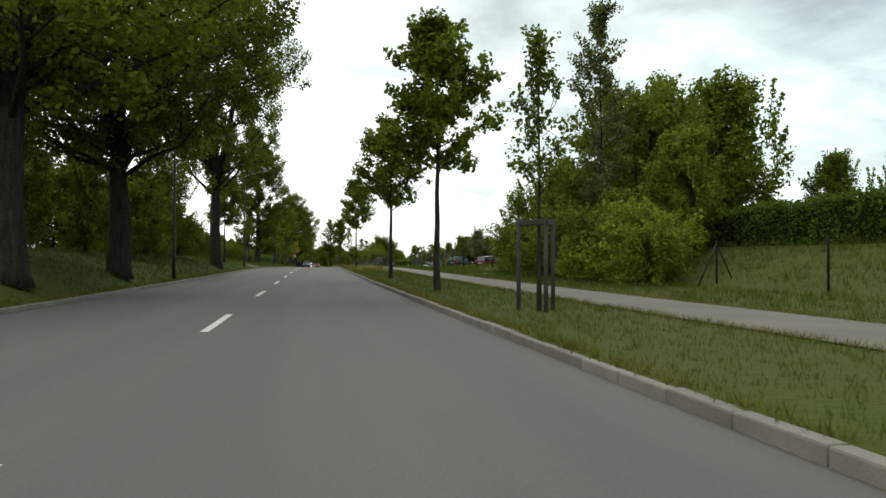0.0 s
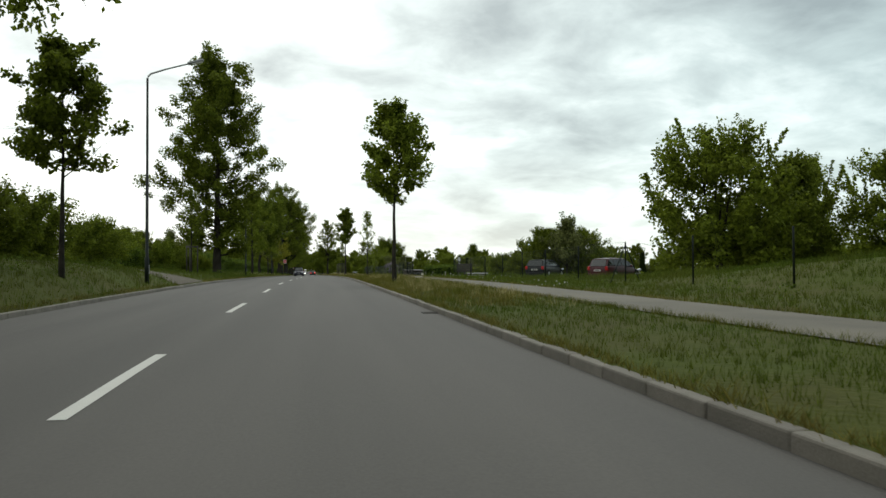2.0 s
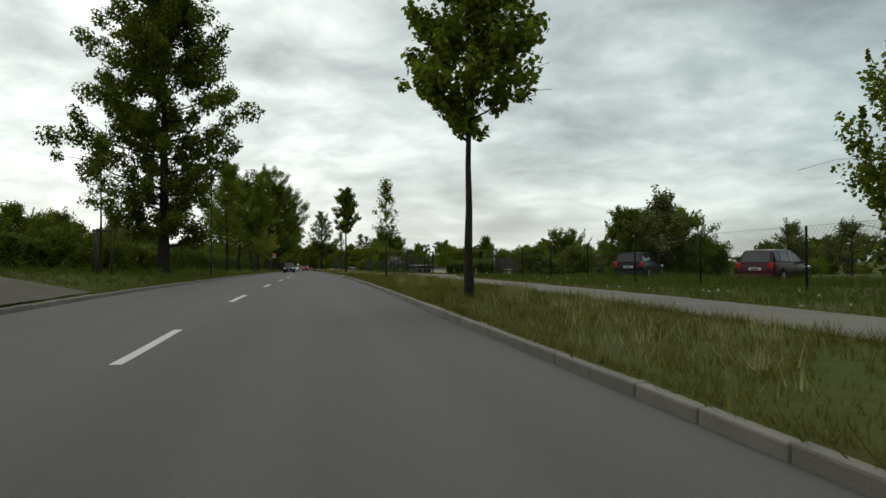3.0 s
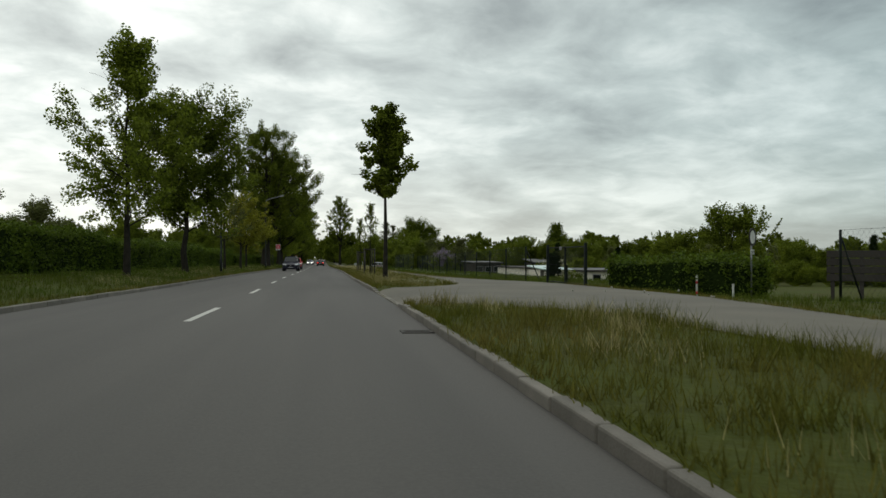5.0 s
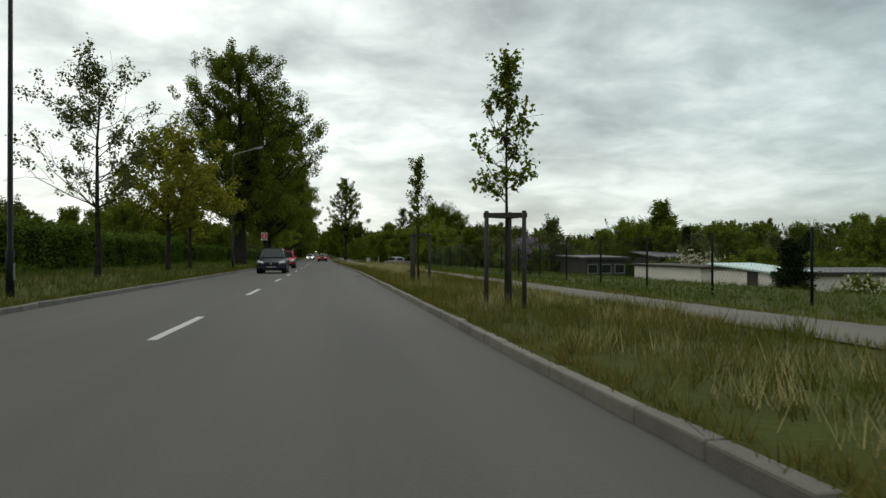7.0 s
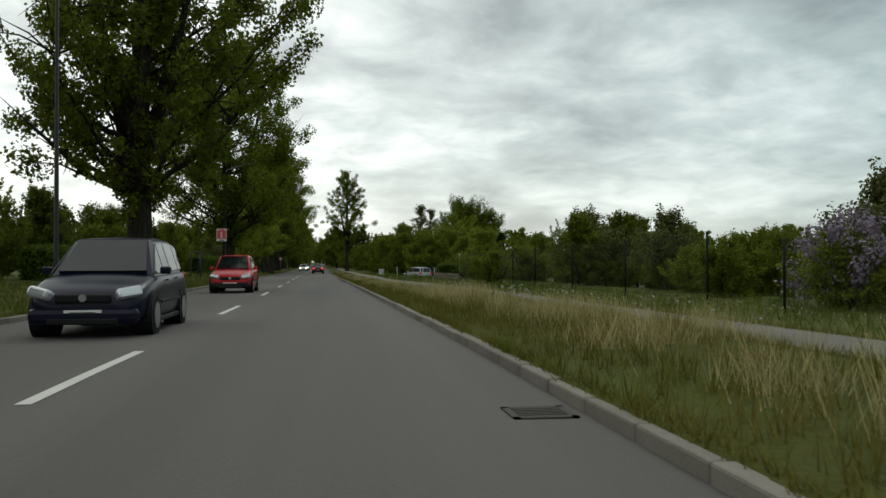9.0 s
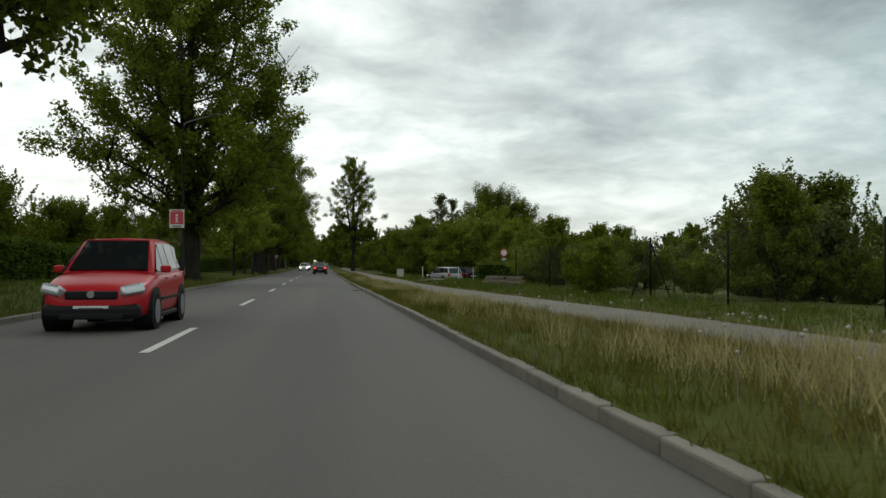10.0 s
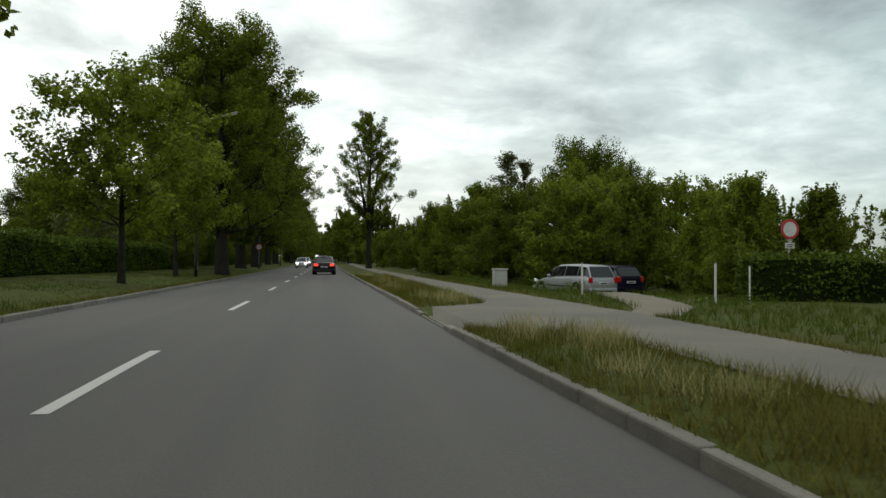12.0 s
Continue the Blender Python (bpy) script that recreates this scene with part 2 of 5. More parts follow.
def mesh_object(name, verts, faces, mat, parent=None, label="", smooth=False):
    me = bpy.data.meshes.new(name)
    if isinstance(faces, np.ndarray):
        v, f = np.ascontiguousarray(verts, np.float32), np.ascontiguousarray(faces, np.int32)
        k = f.shape[1]
        me.vertices.add(len(v)); me.vertices.foreach_set("co", v.ravel())
        me.loops.add(f.size); me.loops.foreach_set("vertex_index", f.ravel())
        me.polygons.add(len(f)); me.polygons.foreach_set("loop_start", np.arange(len(f), dtype=np.int32) * k)
        me.update(calc_edges=True)
    else:
        me.from_pydata(verts, [], faces)
    if smooth:
        me.polygons.foreach_set("use_smooth", [True] * len(me.polygons))
    me.materials.append(mat)
    ob = new(name, me)
    ob.parent = parent
    if label:
        tagged(ob, label)
    return ob


def part(name, bm, mat, parent, label="", smooth=False):
    me = bpy.data.meshes.new(name)
    bm.to_mesh(me); bm.free()
    me.materials.append(mat)
    if smooth:
        me.polygons.foreach_set("use_smooth", [True] * len(me.polygons))
    ob = new(name, me)
    ob.parent = parent
    if label:
        tagged(ob, label)
    return ob


def box_bm(sx, sy, sz, at=(0, 0, 0), bevel=0.0, bm=None, turn=None):
    b = bm or bmesh.new()
    r = bmesh.ops.create_cube(b, size=1.0, matrix=Matrix.Translation(at) @ (turn or Matrix()) @ Matrix.Diagonal((sx, sy, sz, 1)))
    if bevel:
        edges = {e for v in r["verts"] for e in v.link_edges}
        bmesh.ops.bevel(b, geom=list(edges), offset=bevel, segments=2, profile=0.5, affect="EDGES")
    return b


def tube(points, radii, sides=8, cap=True):
    """Vertices and faces of a tapered tube along points."""
    verts, faces = [], []
    pts = [Vector(p) for p in points]
    for i, p in enumerate(pts):
        d = (pts[min(i + 1, len(pts) - 1)] - pts[max(i - 1, 0)]).normalized()
        u = d.cross(Vector((0, 0, 1)) if abs(d.z) < 0.95 else Vector((1, 0, 0))).normalized()
        w = d.cross(u)
        for k in range(sides):
            a = 2 * math.pi * k / sides
            verts.append(p + radii[i] * (math.cos(a) * u + math.sin(a) * w))
    for i in range(len(pts) - 1):
        for k in range(sides):
            a, b = i * sides + k, i * sides + (k + 1) % sides
            faces.append((a, b, b + sides, a + sides))
    if cap:
        faces.append(tuple(range(sides))[::-1])
        faces.append(tuple((len(pts) - 1) * sides + k for k in range(sides)))
    return verts, faces


def tubes(lines, sides=7):
    verts, faces = [], []
    for pts, radii in lines:
        v, f = tube(pts, radii, sides)
        o = len(verts)
        verts += v
        faces += [tuple(i + o for i in q) for q in f]
    return [tuple(v) for v in verts], faces


def thing(name, label, category, group="", at=None):
    e = new(name)
    e.empty_display_size = 0.3
    tagged(e, label, category, group)
    if at is not None:
        e.matrix_basis = at
    return e


# ---- the plan: road edges, path and ground height ----


def curve_of(rows):
    ys, xs = zip(*rows)
    return lambda y: float(np.interp(y, ys, xs))


road_right = curve_of([(-80, 2.85), (0, 2.6), (30, 2.42), (55, 2.3), (80, 2.2), (105, 2.35), (127, 2.45), (155, 2.34), (195, 2.44), (225, 2.16), (255, 1.76), (300, 1.5), (400, 1.1), (900, 0.3)])
road_left = curve_of([(-80, -6.1), (0, -6.1), (45, -6.15), (70, -6.0), (90, -5.75), (115, -5.35), (140, -5.1), (165, -5.35), (200, -5.3), (235, -5.2), (262, -5.5), (300, -5.75), (400, -6.4), (900, -7.6)])
centre_line = curve_of([(-80, -1.5), (12, -1.63), (36, -1.84), (60, -1.98), (84, -1.92), (121, -1.38), (132, -1.4), (157, -1.65), (172, -1.62), (215, -1.64), (239, -1.79), (263, -2.05), (300, -2.2), (400, -2.65), (900, -3.5)])
path_near = curve_of([(-80, 5.9), (60, 5.9), (110, 6.0), (145, 5.95), (200, 5.9), (213, 5.4), (223, 4.5), (231, 3.9), (245, 3.65), (254, 3.45), (275, 3.5), (330, 3.9), (900, 3.4)])
path_far = curve_of([(-80, 8.9), (60, 8.7), (90, 8.7), (112, 8.9), (122, 10.2), (128, 11.0), (143, 10.8), (150, 9.0), (158, 7.9), (200, 7.6), (220, 7.3), (234, 6.4), (243, 5.85), (252, 5.6), (262, 5.85), (275, 5.7), (330, 5.6), (900, 5.0)])
right_far_z = curve_of([(-80, 1.2), (10, 1.7), (40, 1.8), (58, 1.75), (66, 1.35), (72, 1.0), (78, 0.6), (84, 0.3), (91, 0.03), (98, -0.12), (115, -0.2), (145, -0.4), (162, -1.5), (205, -1.5), (235, -0.5), (900, -0.3)])
left_far_z = curve_of([(-80, 1.5), (62, 1.6), (76, 1.3), (88, 0.9), (100, 0.75), (118, 0.5), (900, 0.45)])


def mix_z(x, rows):
    xs, zs = zip(*rows)
    return float(np.interp(x, xs, zs))


def ground_z(x, y):
    return rise(y) + level_z(x, y)


def level_z(x, y):
    """Height of the ground above the road's profile."""
    l, r = road_left(y), road_right(y)
    if r + 0.02 <= x < path_near(y) and (125.0 < y < 134.3 or 257.3 < y < 261.8):
        return 0.0
    if l < x < r:
        return -0.06
    if x >= r:
        a, b, rz = path_near(y), path_far(y), right_far_z(y)
        hollow = 0.5 * max(0.0, min(1.0, (12 - abs(y - 285)) / 6)) * max(0.0, min(1.0, (x - b - 1.5) / 3))
        dip = hollow + 0.45 * max(0.0, min(1.0, (9 - abs(y - 136)) / 5)) * max(0.0, min(1.0, (x - b - 0.3) / 2.5))
        if rz > 0:
            return mix_z(x, [(r + 0.1, 0.11), (a, 0.10), (b, 0.06), (b + 4.5, 0.05 + 0.07 * rz), (b + 9.2, rz), (400, rz + 1)])
        return mix_z(x, [(r + 0.1, 0.11), (a, 0.10), (b, 0.06), (b + 5.5, 0.11 * rz), (b + 10, 0.11 * rz), (b + 12.5, rz), (400, rz + 1)]) - dip
    lz = left_far_z(y)
    return mix_z(x, [(-400, lz + 1.5), (l - 6, lz), (l - 3.4, 0.86 * lz), (l - 1.6, 0.5 * lz + 0.05), (l - 0.1, 0.11)])


def ribbon(name, left, right, z, ys, mat, label, lift=0.0, follow=False):
    verts, faces = [], []
    n = 5
    for y in ys:
        for k in range(n):
            x = left(y) + (right(y) - left(y)) * k / (n - 1)
            crown = 0.0 if follow else 0.03 * (1 - abs(2 * k / (n - 1) - 1))
            verts.append((x, y, (ground_z(x, y) + lift) if follow else z + crown + rise(y)))
    for i in range(len(ys) - 1):
        for k in range(n - 1):
            a = i * n + k
            faces.append((a, a + 1, a + 1 + n, a + n))
    ob = mesh_object(name, verts, faces, mat)
    tagged(ob, label, name.replace("_", " "), kind="structure")
    return ob


def build_ground():
    """One sheet whose columns follow the road's edges, sunk a little below the asphalt."""
    inner = [0.25, 0.5, 0.75]
    outs = [0.0, 0.04, 0.10, 0.5, 1.0, 1.7, 2.4, 3.2, 4.0, 4.8, 5.6, 6.5, 7.5, 8.5, 9.5, 10.5, 11.5, 13, 15, 17, 19, 21, 23.5, 26, 29, 33, 38, 45, 55, 70, 90, 120, 170, 260, 450, 900]
    ys = sorted({*np.arange(-20, 340, 2.0), *np.arange(340, 620, 12), -300, -120, -60, -40, 700, 900, 1200, 1800, 2600})
    verts = []
    for y in ys:
        y = float(y)
        l, r = road_left(y), road_right(y)
        xs = [l - u for u in reversed(outs)] + [l + (r - l) * f for f in inner] + [r + u for u in outs]
        for k, x in enumerate(xs):
            d = max(l - x, x - r)
            z = rise(y) + (-0.06 if d < 0.02 else (0.04 if d < 0.06 else level_z(x, y)))
            if x < l - 1.5 or x > path_far(y) + 1:
                z += 0.06 * noise.noise((x * 0.35, y * 0.35, 3))
            verts.append((x, y, z))
    w = 2 * len(outs) + len(inner)
    faces = [(j * w + i, j * w + i + 1, (j + 1) * w + i + 1, (j + 1) * w + i) for j in range(len(ys) - 1) for i in range(w - 1)]
    return tagged(mesh_object("ground", verts, faces, M["soil"], smooth=True), "grassy ground beside the road, uneven and green", "ground", kind="structure")


build_ground()
ALONG = [float(v) for v in np.arange(-80, 340, 3)] + [float(v) for v in np.arange(340, 901, 20)]
ribbon("road", road_left, road_right, 0.0, ALONG, M["asphalt"], "worn grey asphalt road with a dashed centre line")
ribbon("foot_path", path_near, path_far, 0.0, ALONG, M["path"], "pale sandy asphalt path beside the verge", lift=0.02, follow=True)


def apron(y0, y1, flare, label):
    """Paved mouth between road and path, wider towards the path."""
    verts, faces = [], []
    across = (0.0, 0.008, 0.14, 0.26, 0.38, 0.5, 0.62, 0.74, 0.86, 0.992, 1.0)
    n = len(across)
    for i, f in enumerate(across):
        for k in range(7):
            g = k / 6
            w = flare * g ** 2
            y = (y0 - w) + (y1 - y0 + 2 * w) * f
            x = road_right(y) + 0.08 + (path_near(y) + 0.15 - road_right(y) - 0.08) * g
            verts.append((x, y, rise(y) - 0.012 + 0.136 * min(1, g * 6) - (0.035 if i in (0, n - 1) else 0.0)))
    for i in range(n - 1):
        for k in range(6):
            a = i * 7 + k
            faces.append((a, a + 1, a + 8, a + 7))
    return tagged(mesh_object("pavement", verts, faces, M["path"]), label, "pavement", kind="structure")


apron(124.5, 134.9, 4.4, "paved mouth of a side lane across the verge")
apron(256.8, 262.2, 1.8, "paved driveway mouth across the grass verge")


def dirt_track():
    """Bare earth entrance through the bank on the far side."""
    verts, faces = [], []
    for i in range(9):
        for k in range(7):
            f, g = i / 8, k / 6
            x = road_left(82) - 0.13 - 5.2 * f
            y = 80.0 + 2.6 * f + (8.6 - 4.2 * min(1.0, 2.2 * f)) * g + 6.0 * f ** 1.3 + 0.35 * math.sin(5 * f + 3 * g)
            verts.append((x, y, rise(y) + max(level_z(x, y), 0.0) + 0.035 + 0.05 * noise.noise((x * 1.4, y * 1.4, 6)) - (0.03 if k in (0, 6) else 0)))
    for i in range(8):
        for k in range(6):
            q = i * 7 + k
            faces.append((q, q + 7, q + 8, q + 1))
    return tagged(mesh_object("dirt_track", verts, faces, M["earth"], smooth=True), "bare trampled earth track leading off the road", "dirt track", kind="structure")


dirt_track()


gravel_mid = curve_of([(259.6, 6.0), (260.6, 6.3), (262.6, 7.3), (265.0, 8.0), (268.5, 8.9), (274.0, 9.8), (281.0, 11.6)])
gravel_half = curve_of([(259.6, 0.3), (261.0, 0.6), (264.0, 0.8), (281.0, 0.9)])


def gravel_patch():
    """Worn bare track from the path to the parked cars."""
    verts, faces = [], []
    for i in range(19):
        y = 259.6 + 21.4 * i / 18
        for k in range(7):
            x = gravel_mid(y) + gravel_half(y) * (k / 3 - 1) * (1 + 0.15 * noise.noise((y * 0.8, k, 0)))
            verts.append((x, y, ground_z(x, y) + 0.045 - (0.03 if k in (0, 6) or i in (0, 18) else 0)))
    for i in range(18):
        for k in range(6):
            q = i * 7 + k
            faces.append((q, q + 1, q + 8, q + 7))
    return tagged(mesh_object("gravel_track", verts, faces, M["dirt"], smooth=True), "worn sandy gravel track leading to the parked cars", "gravel", kind="structure")


gravel_patch()

# ---- lane markings and kerbs ----


def dash(y0, length=4.0):
    verts, faces, n = [], [], 6
    for i in range(n):
        y = y0 + length * i / (n - 1)
        c = centre_line(y)
        wob = 0.006 * math.sin(y * 9.1)
        f = (c - road_left(y)) / (road_right(y) - road_left(y))
        z = 0.03 * (1 - abs(2 * f - 1)) + 0.005 + rise(y)
        verts += [(c - 0.062 + wob, y, z), (c + 0.062 + wob, y, z)]
    for i in range(n - 1):
        faces.append((2 * i, 2 * i + 1, 2 * i + 3, 2 * i + 2))
    ob = mesh_object("lane_marking", verts, faces, M["paint"])
    return tagged(ob, "worn white dash of the centre line on asphalt", "road marking", "centre line dashes")


for k in range(-2, 16):
    dash(0.5 + 12 * k)
for k in range(16, 40):
    dash(10.8 - 12 + 12 * k)


def kerb_stone_data():
    b = box_bm(0.14, 0.985, 0.26, (0, 0, -0.02), 0.02)
    me = bpy.data.meshes.new("kerb_stone")
    b.to_mesh(me); b.free()
    me.materials.append(M["kerb"])
    return me


STONE = kerb_stone_data()


def dropped(y):
    """How far the kerb sinks at the two driveways."""
    for a, b in ((124.0, 135.2), (256.3, 262.7)):
        if a < y < b:
            return 0.075 * min(1, (y - a) / 2.0, (b - y) / 2.0)
    return 0.0


def kerbs():
    rng = random.Random(5)
    right = tagged(new("kerb_right"), "row of worn concrete kerb stones along the verge", "kerb", kind="structure")
    left = tagged(new("kerb_left"), "row of worn concrete kerb stones along the grass", "kerb", kind="structure")
    for edge, root, side, count in ((road_right, right, 1, 290), (road_left, left, -1, 290)):
        for i in range(count):
            y = 3.5 + i
            ob = new("kerb_stone", STONE)
            ob.parent = root
            turn = math.degrees(math.atan2(edge(y - 0.5) - edge(y + 0.5), 1))
            ob.matrix_basis = pose(edge(y) + side * 0.07 + rng.uniform(-0.006, 0.006), y, rise(y) + rng.uniform(-0.008, 0.006) - dropped(y) * (side > 0), grade(y) + rng.uniform(-0.3, 0.3), rng.uniform(-0.8, 0.8), turn)
        verts, faces = [], []
        for a, b in ((-80, 3), (3 + count, 900)):
            ys = list(np.arange(a, b + 0.1, (b - a) / 40))
            o = len(verts)
            for y in ys:
                x = edge(y)
                for dx, z in ((0, -0.1), (0, 0.1), (0.14, 0.11), (0.14, -0.1)):
                    verts.append((x + side * dx, y, z + rise(y)))
            for i in range(len(ys) - 1):
                for k in range(3):
                    q = o + i * 4 + k
                    faces.append((q, q + 1, q + 5, q + 4))
        tagged(mesh_object("kerb_run", verts, faces, M["kerb"], root), kind="stuff")


# ---- plants ----


def leaf_cloud(centres, per, spread, size, rng, droop=0.25, flat=0.5):
    """Quads for many small leaves round the given centres."""
    c = np.repeat(np.asarray(centres, float), per, axis=0)
    n = len(c)
    ball = rng.normal(0, 1, (n, 3)); ball *= (rng.uniform(0, 1, (n, 1)) ** 0.4) / np.linalg.norm(ball, axis=1, keepdims=True)
    p = c + ball * 1.7 * np.asarray(spread)
    u = rng.normal(0, 1, (n, 3)); u[:, 2] = u[:, 2] * flat - droop
    u /= np.linalg.norm(u, axis=1, keepdims=True)
    w = np.cross(u, rng.normal(0, 1, (n, 3)) + np.array([0, 0, 0.8]))
    w /= np.linalg.norm(w, axis=1, keepdims=True) + 1e-9
    s = (size * rng.uniform(0.6, 1.35, n))[:, None]
    q = np.stack([p - u * s * 0.5, p + w * s * 0.36, p + u * s * 0.6, p - w * s * 0.36], 1)
    return q.reshape(-1, 3), np.arange(4 * n).reshape(-1, 4)


def leaves_at(p, face, size, rng):
    """One pointed leaf at each place, its blade turned the given way."""
    n = len(p)
    face = face / (np.linalg.norm(face, axis=1, keepdims=True) + 1e-9)
    u = np.cross(face, rng.normal(0, 1, (n, 3))); u /= np.linalg.norm(u, axis=1, keepdims=True) + 1e-9
    w = np.cross(face, u)
    s = (size * rng.uniform(0.6, 1.35, n))[:, None]
    q = np.stack([p - u * s * 0.5, p + w * s * 0.38, p + u * s * 0.6, p - w * s * 0.38], 1)
    return q.reshape(-1, 3), np.arange(4 * n).reshape(-1, 4)


SHAPES = {
    "round": lambda h: math.sqrt(max(0.03, 1 - ((h - 0.42) / 0.62) ** 2)),
    "egg": lambda h: max(0.14, (1 - h) ** 0.65) * min(1, 0.62 + 1.6 * h),
    "layered": lambda h: max(0.14, (1 - h) ** 0.55) * min(1, 0.34 + 1.5 * h),
    "cone": lambda h: max(0.08, 1 - h) * min(1, 0.75 + h),
    "tall": lambda h: min(1, 0.5 + 1.9 * h) * max(0.2, 1 - h ** 3.0),
    "slim": lambda h: max(0.12, 1 - h) ** 0.8 * min(1, 0.7 + 2 * h),
}


def grow(seed, height, girth, base, reach, shape, limbs, sprays, per, leaf, rise_by=0.8, forks=0, stems=1, gaps=0.0, bend=0.2, shoots=0, puff=0.0):
    """Wood lines and leaf quads of one plant that stands at the origin."""
    rng = np.random.default_rng(seed)
    prof = SHAPES[shape]
    lines, trunks = [], []
    tuft = puff or 0.27 * reach ** 0.55
    for s in range(stems):
        a = 2 * math.pi * s / stems + rng.uniform(0, 1)
        lean = 0.0 if stems == 1 else reach * 0.3
        n = 9
        pts, rad = [], []
        for i in range(n):
            f = i / (n - 1)
            wob = 0.02 * height * (f > 0.05)
            pts.append((lean * f * math.cos(a) + rng.normal(0, wob * bend), lean * f * math.sin(a) + rng.normal(0, wob * bend), height * 0.96 * f - (0.12 if i == 0 else 0)))
            rad.append(max(0.012, girth * (1.3 if i == 0 else 1.0) * (1 - 0.93 * f ** 0.8)))
            if i == 0:
                pts.append((pts[0][0], pts[0][1], 0.28 * min(1.0, girth * 3)))
                rad.append(girth * 1.04)
        lines.append((pts, rad)); trunks.append((pts, rad))
    for s in range(forks):
        pts, rad = trunks[0]
        z0 = base * rng.uniform(0.75, 1.05)
        a = 2 * math.pi * (s + rng.uniform(0, 0.4)) / max(1, forks)
        out = reach * 0.45
        fork = [(0, 0, z0 * 0.9)] + [(out * f ** 0.8 * math.cos(a), out * f ** 0.8 * math.sin(a), z0 + (height * 0.85 - z0) * f) for f in (0.25, 0.55, 1.0)]
        lines.append((fork, [girth * 0.62, girth * 0.5, girth * 0.3, 0.03]))
    knots = []
    for i in range(limbs):
        f = ((i + 0.5) / limbs) ** 0.85
        z = base + 0.5 * tuft + (height - base - 1.2 * tuft) * f
        pts, rad = trunks[i % stems]
        a = i * 2.39996 + rng.uniform(-0.4, 0.4)
        lobe = 1 + (0.26 if reach > 4 else 0.4) * noise.noise((1.1 * math.cos(a) + seed, 1.1 * math.sin(a), 2.2 * f))
        r = (reach - 0.35 * tuft) * lobe * prof(f) * (rng.uniform(0.5, 1.14) if stems == 1 else rng.uniform(0.45, 1.18))
        r = min(r, 1.03 * reach * prof(f) + 0.1)
        z0 = max(base * 0.7, z - r * rise_by * rng.uniform(0.6, 1.2))
        k = max(j for j in range(len(pts) - 1) if pts[j][2] <= z0 or j == 0)
        g = min(1.0, max(0.0, (z0 - pts[k][2]) / (pts[k + 1][2] - pts[k][2])))
        p0 = np.array(pts[k]) * (1 - g) + np.array(pts[k + 1]) * g
        p3 = np.array([p0[0] * 0.5 + r * math.cos(a), p0[1] * 0.5 + r * math.sin(a), z])
        out, up = (p3 - p0) * np.array([1, 1, 0]), (p3 - p0) * np.array([0, 0, 1])
        p1 = p0 + out * 0.38 + up * 0.26 + rng.normal(0, 0.04 * r, 3)
        p2 = p0 + out * 0.74 + up * 0.62 + rng.normal(0, 0.04 * r, 3)
        thick = max(0.012, girth * 0.26 * (1 - 0.75 * f))
        lines.append(([tuple(p0), tuple(p1), tuple(p2), tuple(p3)], [thick, thick * 0.7, thick * 0.45, 0.008]))
        way = p3 - p1
        knots += [(p3, 1.0, way), (p2, 1.0, way), (p1 + (p2 - p1) * rng.uniform(0, 0.8), 0.8, way)]
        for j in range(5):
            q0 = p1 + (p3 - p1) * rng.uniform(-0.1, 0.85)
            side = rng.normal(0, 1, 3) * np.array([1, 1, 0.7]) + np.array([0, 0, 0.4]); side /= np.linalg.norm(side)
            q1 = q0 + side * (0.25 * r + 0.24 * reach ** 0.7) * rng.uniform(0.6, 1.4) + (p3 - p0) * 0.12
            lines.append(([tuple(q0), tuple((q0 + q1) / 2 + np.array([0, 0, 0.04 * r])), tuple(q1)], [thick * 0.4, thick * 0.25, 0.006]))
            knots.append((q1, rng.uniform(0.55, 1.05), q1 - q0))
    for i in range(26 if girth > 0.5 else 0):
        a, z = rng.uniform(0, 2 * math.pi), base * rng.uniform(0.5, 0.95)
        out = girth + rng.uniform(0.1, 0.45)
        knots.append((np.array([out * math.cos(a), out * math.sin(a), z]), rng.uniform(0.35, 0.6), np.array([math.cos(a), math.sin(a), -0.6])))
    for i in range(34 if girth > 0.4 else 0):
        a, z = rng.uniform(0, 2 * math.pi), base * rng.uniform(0.72, 2.0)
        out = rng.uniform(0.5, 1.9)
        knots.append((np.array([out * math.cos(a), out * math.sin(a), z]), rng.uniform(0.5, 0.8), np.array([math.cos(a), math.sin(a), 0.3])))
    top = np.array(trunks[0][0][-1])
    knots += [(top, 0.6, np.array([0, 0, 1.0])), (top - np.array([0, 0, 0.05 * height]), 0.7, np.array([0, 0, 1.0]))]
    # leaves hang in long tufts on the branch ends; some tufts are missing
    c = np.array([k[0] for k in knots])
    axis = np.array([k[2] for k in knots]) + np.array([0, 0, 0.05 * reach])
    axis /= np.linalg.norm(axis, axis=1, keepdims=True)
    size = tuft * np.array([k[1] for k in knots]) * rng.uniform(0.7, 1.3, len(knots))
    if gaps:
        keep = np.array([noise.noise(Vector(v) * (1.7 / reach ** 0.5)) for v in c]) + rng.normal(0, 0.14, len(c)) > gaps * 1.7 - 0.5
        if stems == 1 and reach < 2:
            keep &= np.hypot(c[:, 0], c[:, 1]) < 0.95 * reach
        c, size, axis = c[keep], size[keep], axis[keep]
    total = sprays * per
    share = np.maximum(4, (total * size ** 2 / (size ** 2).sum()).astype(int))
    centre, radius, along = np.repeat(c, share, axis=0), np.repeat(size, share), np.repeat(axis, share, axis=0)
    n = len(centre)
    way = rng.normal(0, 1, (n, 3)); way /= np.linalg.norm(way, axis=1, keepdims=True)
    far = rng.uniform(0, 1, n) ** 0.5
    offset = way * (radius * far)[:, None]
    p = centre + 0.8 * offset + along * ((0.4 if reach > 4 else 0.8) * (offset * along).sum(1))[:, None]
